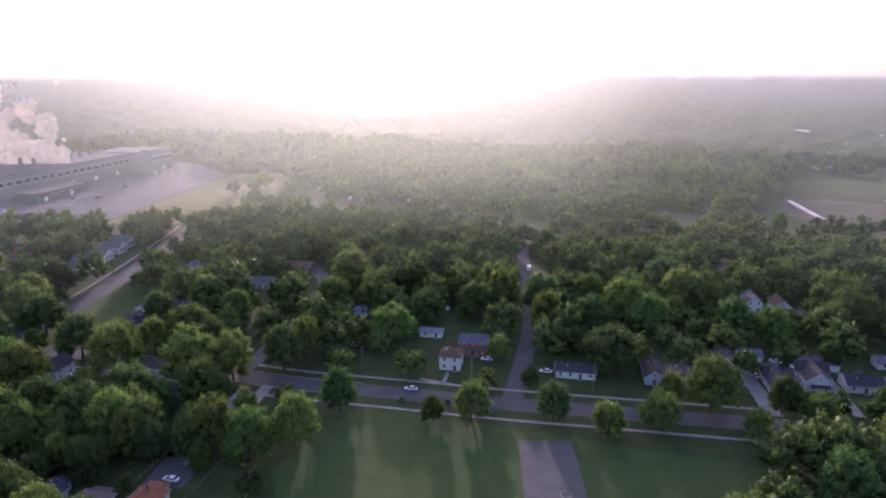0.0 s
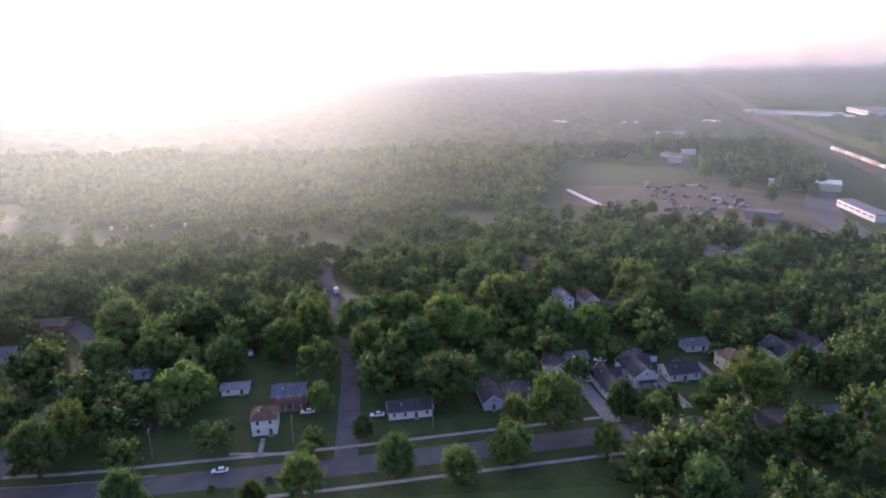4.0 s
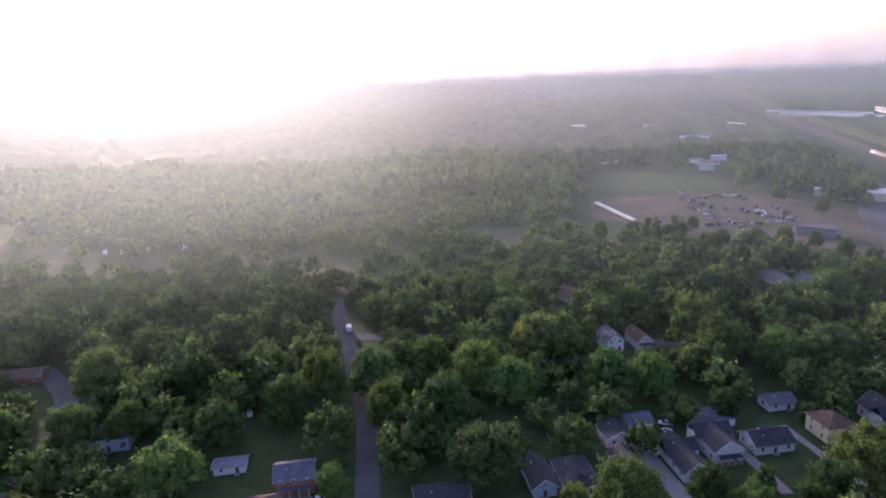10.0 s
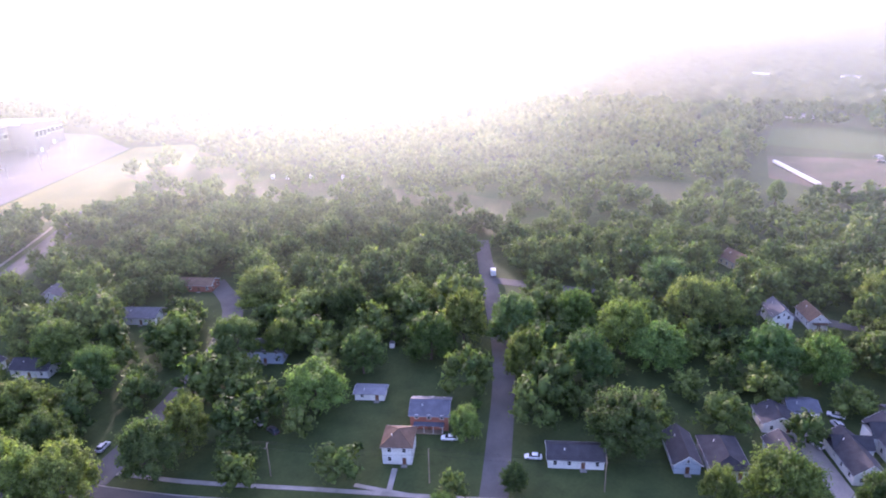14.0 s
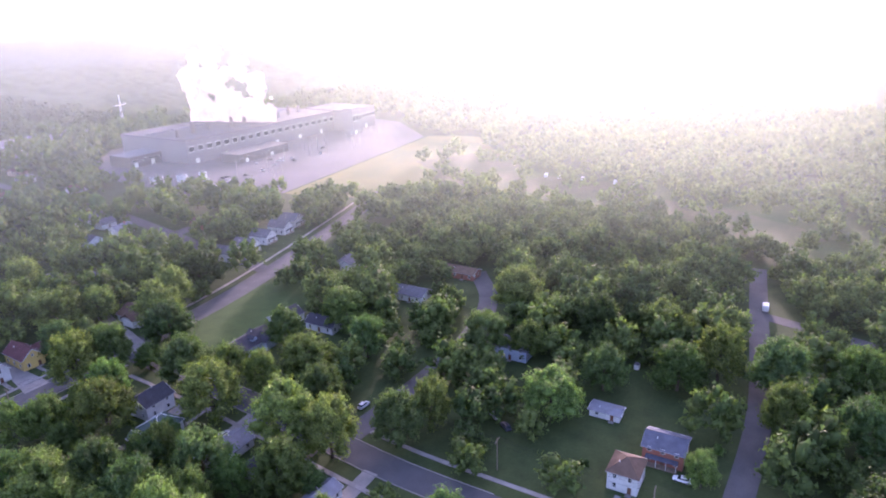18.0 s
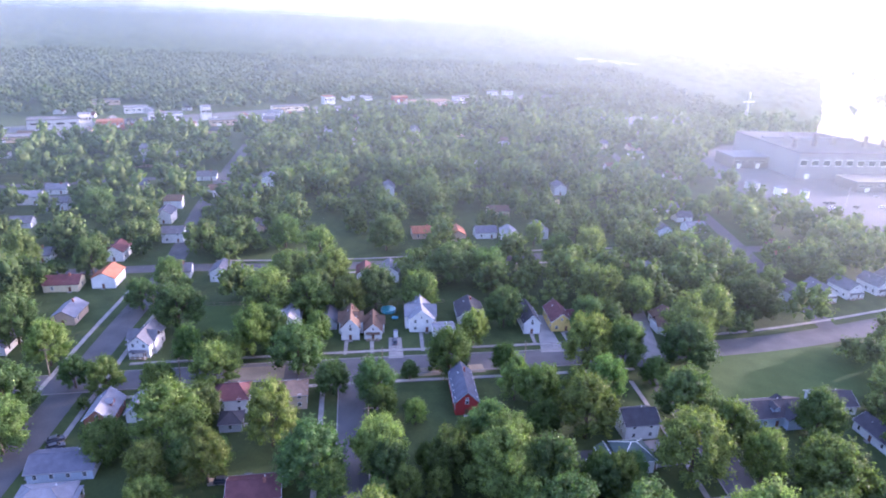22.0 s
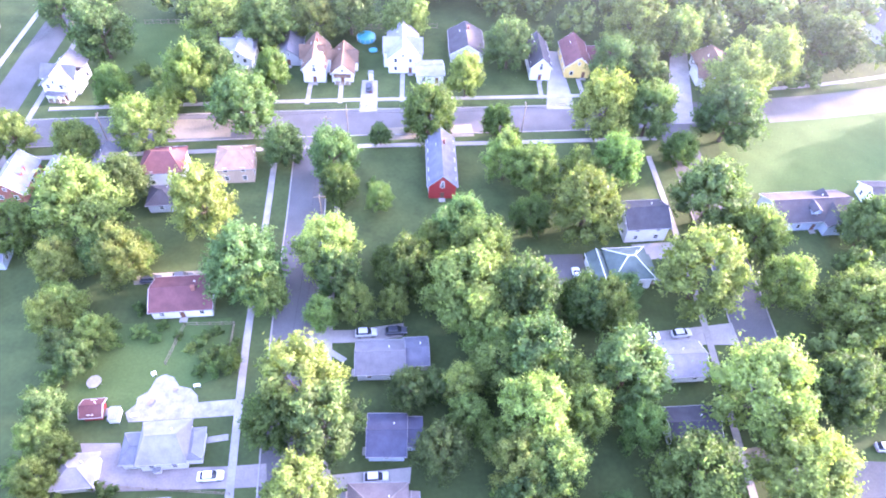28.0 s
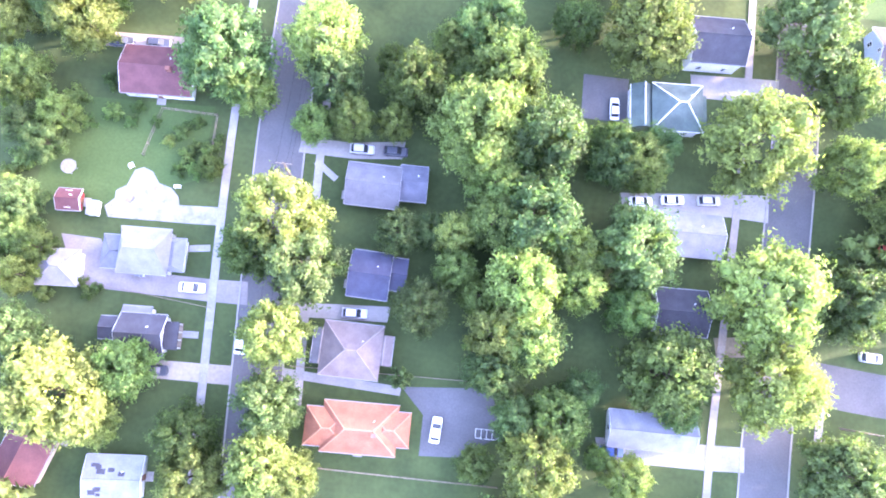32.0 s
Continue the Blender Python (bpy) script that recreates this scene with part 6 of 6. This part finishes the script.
plant = hall(596, 1053, 6, 190, 90, 20, HALL, HALL_ROOF, "vast grey factory hall with a flat roof", 20)
for k in range(9):
    u = -86 + k * 20
    bm = bmesh.new()
    rod(bm, (u, -24 + (k % 3) * 5, 20.4), (u, -24 + (k % 3) * 5, 27 + 3 * (k % 2)), 2.0, 1.5, 10)
    part("vent_stack", bm, HALL_DARK, plant, "dark steel roof vent")
for k in range(7):
    u = -80 + k * 26
    part("skylight", box_mesh(u - 9, u + 9, 12, 17, 20.5, 21.7, 0.2), PALE_ROOF, plant, "pale raised skylight")
hall(716, 1030, 6, 46, 60, 21, HALL, HALL_ROOF, "tall grey factory wing with a pale roof", 8)
hall(486, 1044, 10, 34, 26, 9, HALL_DARK, PALE_ROOF, "dark annex with a pale roof beside the plant", 6)
hall(560, 978, 8, 60, 22, 7, HALL_DARK, HALL_ROOF, "low brown loading hall in front of the plant", 8)
hall(690, 985, 8, 16, 12, 26, HALL, HALL_ROOF, "slim grey tower at the end of the plant", 3, "factory_tower")
hall(470, 1210, 10, 120, 60, 8, HALL, PALE_ROOF, "wide warehouse with a pale roof behind trees", 10, "warehouse")
for k, (x, y) in enumerate(((456, 962), (470, 950), (484, 944))):
    tank = thing("storage_tank", pose(x, y, 0), "squat white storage tank in the plant yard", "tank", "storage tanks")
    bm = bmesh.new()
    drum(bm, 0, 0, 5 - k, -0.05, 5)
    part("shell", bm, TRIM, tank)
    bm = bmesh.new()
    rod(bm, (0, 0, 5), (0, 0, 6.2), 5 - k, 0.6, 24)
    part("cap", bm, PALE_ROOF, tank)
mast = thing("radio_mast", pose(564, 1213, 0, 0, 0, 30), "tall slim white lattice mast behind the plant", "mast")
for k in range(3):
    a = k * math.tau / 3
    bm = bmesh.new()
    rod(bm, (2.2 * math.cos(a), 2.2 * math.sin(a), -0.2), (0.35 * math.cos(a), 0.35 * math.sin(a), 42), 0.4, 0.3, 5)
    part("leg", bm, TRIM, mast)
for k in range(10):
    z, r = 2 + k * 4, 2.1 - k * 0.18
    bm = bmesh.new()
    tube(bm, [Vector((r * math.cos(j * math.tau / 3), r * math.sin(j * math.tau / 3), z + 1.2 * j)) for j in range(4)], 0.12)
    part("bracing", bm, TRIM, mast)
part("crosspiece", box_mesh(-9, 9, -0.5, 0.5, 31, 32), TRIM, mast)
for k in range(26):
    x, y = side.uniform(490, 700), 0
    y = side.uniform(885, 930) + (x - 490) * 0.24
    lp = thing("yard_light", pose(x, y, 0), "slim grey yard light pole in the plant yard", "lamp post", "yard lights")
    bm = bmesh.new()
    rod(bm, (0, 0, -0.1), (0, 0, 11), 0.2, 0.14, 6)
    part("pole", bm, STEEL, lp)
    part("lamp_head", box_mesh(-0.9, 0.9, -0.25, 0.25, 11, 11.25), STEEL, lp)

STEAM = material("white_steam", (0.66, 0.64, 0.6), (0.4, 0.39, 0.37), 0.09, 0.4, 1.0, 0.0, leaf=0.3, warmth=(1.0, 0.97, 0.92))
# one billowing shell, bulging away from the sun
across, lee = np.array((-sun_way.y, sun_way.x)) / math.hypot(sun_way.x, sun_way.y), -np.array((sun_way.x, sun_way.y)) / math.hypot(sun_way.x, sun_way.y)
puffs = [(rng.uniform(-44, 44), 14 + rng.uniform(0, 1) ** 1.6 * 20, rng.uniform(4, 8)) for k in range(110)]
for top, a0, spread, lean in ((90, 22, 7, 0.1), (80, -2, 8, -0.15), (62, -24, 6, -0.2), (58, 38, 5, 0.1), (98, 8, 6, 0.2), (70, 30, 6, 0.3)):
    for k in range(24):
        z = rng.uniform(26, top)
        puffs.append((a0 + lean * (z - 30) + rng.uniform(-1, 1) * spread * (0.5 + z / 80), z, rng.uniform(3, 5.5 + z / 16)))
puffs += [(rng.uniform(-46, 52), rng.uniform(26, 96), rng.uniform(1.4, 3.2)) for k in range(26)]
puffs = np.array(puffs)
ga, gz = np.meshgrid(np.arange(-60, 60.1, 0.8), np.arange(10, 106, 0.8), indexing="ij")
bulge = np.full(ga.shape, -1.0)
for a, z, r in puffs:
    rough = r * (1 + 0.16 * np.sin(ga * 0.9 + z) * np.sin(gz * 0.8 + a) + 0.1 * np.sin(ga * 2.3 + a * 3) * np.sin(gz * 2.1 + z))
    room = rough ** 2 - (ga - a) ** 2 - (gz - z) ** 2
    bulge = np.maximum(bulge, np.where(room > 0, np.sqrt(np.maximum(room, 0)) * 1.1, -1.0))
keep = bulge > 0
number = np.full(ga.shape, -1)
number[keep] = np.arange(keep.sum())
flat = np.stack([599 + ga * across[0] + bulge * lee[0], 1058 + ga * across[1] + bulge * lee[1], gz], -1)[keep]
i, j = np.nonzero(keep[:-1, :-1] & keep[1:, :-1] & keep[:-1, 1:] & keep[1:, 1:])
n00, n10, n01, n11 = number[i, j], number[i + 1, j], number[i, j + 1], number[i + 1, j + 1]
vs, fs = [flat], [np.stack([n00, n10, n11], 1), np.stack([n00, n11, n01], 1)]
me = mesh_of("steam_plume", np.concatenate(vs), np.concatenate(fs), STEAM)
me.polygons.foreach_set("use_smooth", np.ones(len(me.polygons), dtype=bool))
tagged(link("steam_plume", me, None), "billowing sunlit white steam rising from the plant", "steam", kind="stuff")

# ---- the scrap yard and sheds to the east ----
yard("scrap_yard", "reddish brown cinder yard with scrap and cars", [(748, 366), (735, 218), (640, 190), (548, 240), (600, 318), (672, 381)], RED_EARTH, 0.04)
tagged(part("road_yard", ribbon(smooth_line([(450, 205), (518, 222), (575, 214), (640, 190), (760, 120), (900, 70)]), 22, -0.2, 0.06), ASPHALT), "wide grey road through the industrial yards", "road", kind="structure")
tagged(part("rail_corridor", ribbon(smooth_line([(640, 95), (759, 59), (970, -14), (1543, -177), (2300, -420)], 60), 24, -0.2, 0.05), RED_EARTH), "long reddish railway corridor", "railway", kind="structure")
for k in range(9):
    x, y = 715 - k * 7.6, 367 - k * 1.3
    tr = thing("white_trailer", pose(x, y, 0, 0, 0, 9.5), "long white trailer parked in a row", "trailer", "trailer row")
    part("cargo_box", box_mesh(-3.6, 3.6, -1.2, 1.2, 0.9, 2.7, 0.06), TRIM, tr)
    for u in (-2.4, 2.4):
        bm = bmesh.new()
        rod(bm, (u, -1.1, 0.45), (u, 1.1, 0.45), 0.45, 0.45, 10)
        part("wheelset", bm, RUBBER, tr)
for x, y, turn, w, d, h, wall, roof, label in (
    (601, 254, 50, 22, 12, 5, HALL, HALL_ROOF, "grey shed at the edge of the scrap yard"),
    (702, 158, 60, 36, 22, 6, CREAM_SIDING, TRIM, "white industrial shed with a pale roof"),
    (722, 180, 60, 16, 9, 5, CREAM_SIDING, TRIM, "small cream shed beside the road"),
    (606, 180, 172, 56, 11, 5, WHITE_SIDING, PALE_ROOF, "long low white workshop building"),
    (1145, 122, 92, 50, 14, 6, WHITE_SIDING, PALE_ROOF, "long pale school-like building in the distance"),
    (1380, -232, 35, 130, 10, 5, WHITE_SIDING, TRIM, "long white storage row far off"),
    (1410, -248, 35, 130, 10, 5, WHITE_SIDING, TRIM, "long white storage row far off"),
    (1440, -214, 35, 140, 10, 5, WHITE_SIDING, TRIM, "long white storage row far off"),
    (1470, -262, 35, 140, 10, 5, WHITE_SIDING, TRIM, "long white storage row far off"),
    (1520, -230, 35, 140, 10, 5, WHITE_SIDING, TRIM, "long white storage row far off"),
    (1440, -380, 165, 120, 60, 9, WHITE_SIDING, PALE_ROOF, "far white warehouse beside the railway"),
    (640, 2140, 122, 190, 60, 9, WHITE_SIDING, PALE_ROOF, "far white warehouse among woods"),
    (949, 303, 20, 12, 8, 4, WHITE_SIDING, GREY_ROOF, "white house beyond the green field"),
    (938, 290, 60, 12, 8, 4, WHITE_SIDING, PALE_ROOF, "white house beyond the green field"),
    (923, 207, 20, 16, 9, 4, WHITE_SIDING, PALE_ROOF, "white building beside the far road"),
    (874, 217, 70, 14, 9, 5, WHITE_SIDING, PALE_ROOF, "white building beside the far road"),
    (908, 197, 20, 14, 9, 4, CREAM_SIDING, GREY_ROOF, "cream building beside the far road"),
    (944, 347, 40, 12, 8, 4, WHITE_SIDING, PALE_ROOF, "white house beyond the green field"),
    (939, 177, 70, 16, 9, 5, WHITE_SIDING, TRIM, "white hall beside the far road"),
    (856, 194, 20, 14, 8, 4, WHITE_SIDING, TRIM, "white shed beside the far road"),
    (1277, 8, 20, 30, 12, 9, WHITE_SIDING, TRIM, "long white hall among far woods"),
    (1306, 136, 60, 26, 12, 9, WHITE_SIDING, PALE_ROOF, "pale hall among far woods"),
    (1339, 254, 60, 24, 12, 10, WHITE_SIDING, TRIM, "white hall among far woods"),
):
    hall(x, y, turn, w, d, h, wall, roof, label, 6, "industrial_shed")
for k in range(13):
    x, y = 935 - k * 15.6, 3 + k * 3.8
    wagon = thing("freight_wagon", pose(x, y, 0, 0, 0, 166), "pale freight wagon standing on the railway", "wagon", "freight train")
    part("body", box_mesh(-7, 7, -1.5, 1.5, 1.0, 4.4, 0.08), (TRIM, CREAM_SIDING, TAN_SIDING)[k % 3], wagon)
    part("underframe", box_mesh(-6.6, 6.6, -1.1, 1.1, 0.3, 0.99), RUBBER, wagon)
for k in range(22):
    x, y = side.uniform(625, 735), side.uniform(240, 310)
    heap = thing("scrap_heap", pose(x, y, 0, 0, 0, side.uniform(0, 180)), "rusty scrap heap in the cinder yard", "scrap", "scrap heaps")
    for j in range(4):
        a, b = side.uniform(-2.4, 2.4), side.uniform(-1.6, 1.6)
        piece = part("scrap_piece", box_mesh(-1.5, 1.5, -0.9, 0.9, -0.4, side.uniform(0.8, 2.2), 0.12, 0.15), (BROWN_ROOF, GREY_ROOF, MAROON_ROOF, GUTTER)[(k + j) % 4], heap)
        piece.matrix_local = pose(a, b, 0, side.uniform(-18, 18), side.uniform(-18, 18), side.uniform(0, 90))
for x, y in ((621, 719), (622, 708), (624, 691), (627, 668), (629, 655), (470, 620), (396, 700)):
    tr = thing("white_trailer", pose(x, y, 0, 0, 0, 20), "small white trailer standing in rough grass", "trailer")
    part("cargo_box", box_mesh(-2.6, 2.6, -1.1, 1.1, 0.6, 2.7, 0.06), TRIM, tr)
    bm = bmesh.new()
    rod(bm, (0, -1.0, 0.35), (0, 1.0, 0.35), 0.35, 0.35, 10)
    part("wheelset", bm, RUBBER, tr)

# ---- the shopping street to the north-west ----
tagged(part("road_shops", ribbon(smooth_line([(-330, 960), (-138, 1085), (-48, 1160), (105, 1275), (246, 1365), (400, 1480)], 40), 30, -0.2, 0.07), HALL_ROOF), "pale shopping street with car parks", "road", kind="structure")
for x, y, w, d, h, wall, roof, label in SHOPS:
    hall(x, y, 28 + side.uniform(-5, 5), w, d, h, wall, roof, label + " on the far street", 4, "shop")
for k in range(34):
    f = k / 33
    x, y = -160 + 420 * f + side.uniform(-12, 12), 1058 + 285 * f + side.uniform(-14, 14)
    v = thing("parked_van", pose(x, y, 0.07, 0, 0, 34 + side.choice((0, 90))), "pale van parked on the far shopping street", "van", "vans by the shops")
    paint = (TRIM, WHITE_SIDING, GREY_SIDING, RED_SIDING)[k % 4]
    part("cargo_box", box_mesh(-2.4, 1.0, -0.95, 0.95, 0.45, 2.2, 0.1), paint, v)
    part("cab", loft([(1.02, 0.9, 0.45, 1.9), (1.6, 0.9, 0.45, 1.8), (2.3, 0.85, 0.45, 1.0), (2.5, 0.8, 0.45, 0.9)]), paint, v)
    for u in (-1.6, 1.6):
        bm = bmesh.new()
        rod(bm, (u, -0.93, 0.33), (u, 0.93, 0.33), 0.33, 0.33, 8)
        part("wheelset", bm, RUBBER, v)

# ---- haze and lens glare: tinted see-through rings round the flight, denser with distance ----
def haze(name, most, low, rise, top, soft, pale, glow):
    """A tinted sheet that stands in for haze and lets most light pass: a little light spreads through it evenly (pale),
    and more goes on close to its own way (glow, for the lens glare); it thins out near the ground and high up.
    """
    m = bpy.data.materials.new(name)
    m.use_nodes = True
    n, ln = m.node_tree.nodes, m.node_tree.links
    place = n.new("ShaderNodeSeparateXYZ")
    where = n.new("ShaderNodeNewGeometry").outputs["Position"]
    ln.new(where, place.inputs[0])

    def ramp(value, a, b, c, d):
        node = n.new("ShaderNodeMapRange")
        node.interpolation_type = "SMOOTHSTEP"
        for key, v in (("From Min", a), ("From Max", b), ("To Min", c), ("To Max", d)):
            node.inputs[key].default_value = v
        ln.new(value, node.inputs["Value"])
        return node.outputs[0]

    def maths(kind, a, b):
        node = n.new("ShaderNodeMath")
        node.operation = kind
        ln.new(a, node.inputs[0]), ln.new(b, node.inputs[1])
        return node.outputs[0]

    wisps = n.new("ShaderNodeTexNoise")
    wisps.inputs["Scale"].default_value, wisps.inputs["Detail"].default_value = 0.006, 3.0
    ln.new(where, wisps.inputs["Vector"])
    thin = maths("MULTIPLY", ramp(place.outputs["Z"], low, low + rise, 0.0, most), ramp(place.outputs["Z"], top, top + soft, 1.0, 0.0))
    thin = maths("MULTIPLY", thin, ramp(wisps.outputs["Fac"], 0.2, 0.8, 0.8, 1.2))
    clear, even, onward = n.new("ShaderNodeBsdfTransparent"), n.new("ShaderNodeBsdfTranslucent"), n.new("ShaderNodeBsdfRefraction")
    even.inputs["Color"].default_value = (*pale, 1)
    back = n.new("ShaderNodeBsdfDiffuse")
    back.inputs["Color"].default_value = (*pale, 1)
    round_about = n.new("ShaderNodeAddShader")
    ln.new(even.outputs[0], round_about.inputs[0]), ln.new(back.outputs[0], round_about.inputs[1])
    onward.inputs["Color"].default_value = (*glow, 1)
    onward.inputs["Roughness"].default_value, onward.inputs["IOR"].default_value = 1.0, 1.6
    both, mix = n.new("ShaderNodeAddShader"), n.new("ShaderNodeMixShader")
    ln.new(round_about.outputs[0], both.inputs[0]), ln.new(onward.outputs[0], both.inputs[1])
    ln.new(thin, mix.inputs[0]), ln.new(clear.outputs[0], mix.inputs[1]), ln.new(both.outputs[0], mix.inputs[2])
    ln.new(mix.outputs[0], n["Material Output"].inputs["Surface"])
    return m


def ring_sheet(name, label, far, high, mat):
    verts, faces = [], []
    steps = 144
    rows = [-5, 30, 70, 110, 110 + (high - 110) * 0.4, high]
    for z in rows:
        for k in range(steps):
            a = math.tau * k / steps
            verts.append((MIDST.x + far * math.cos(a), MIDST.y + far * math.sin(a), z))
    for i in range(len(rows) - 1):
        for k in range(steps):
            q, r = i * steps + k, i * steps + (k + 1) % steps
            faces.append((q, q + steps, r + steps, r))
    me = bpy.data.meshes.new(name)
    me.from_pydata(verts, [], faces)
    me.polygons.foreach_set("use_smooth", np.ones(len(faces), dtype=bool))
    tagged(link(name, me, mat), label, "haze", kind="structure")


MIDST = Vector((200, 510))
# outer rings painted paler and bluer; near rings' glow imitates lens glare
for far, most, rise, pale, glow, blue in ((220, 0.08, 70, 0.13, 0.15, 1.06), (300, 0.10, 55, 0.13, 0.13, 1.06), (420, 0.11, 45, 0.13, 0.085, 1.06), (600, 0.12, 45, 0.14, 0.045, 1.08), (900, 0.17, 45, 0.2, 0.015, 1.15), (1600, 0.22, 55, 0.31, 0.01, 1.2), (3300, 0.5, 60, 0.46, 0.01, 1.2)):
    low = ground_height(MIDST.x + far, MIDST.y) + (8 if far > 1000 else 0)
    mat = haze("haze_glare_tint", most, low, rise, 100, 0.07 * far, (pale * 0.92, pale * 1.06, pale * blue), (glow * 0.9, glow * 1.1, glow * 0.98))
    ring_sheet("backdrop_mist", "see-through ring sheet tinted to stand in for haze and glare", far, 101 + 0.07 * far, mat)
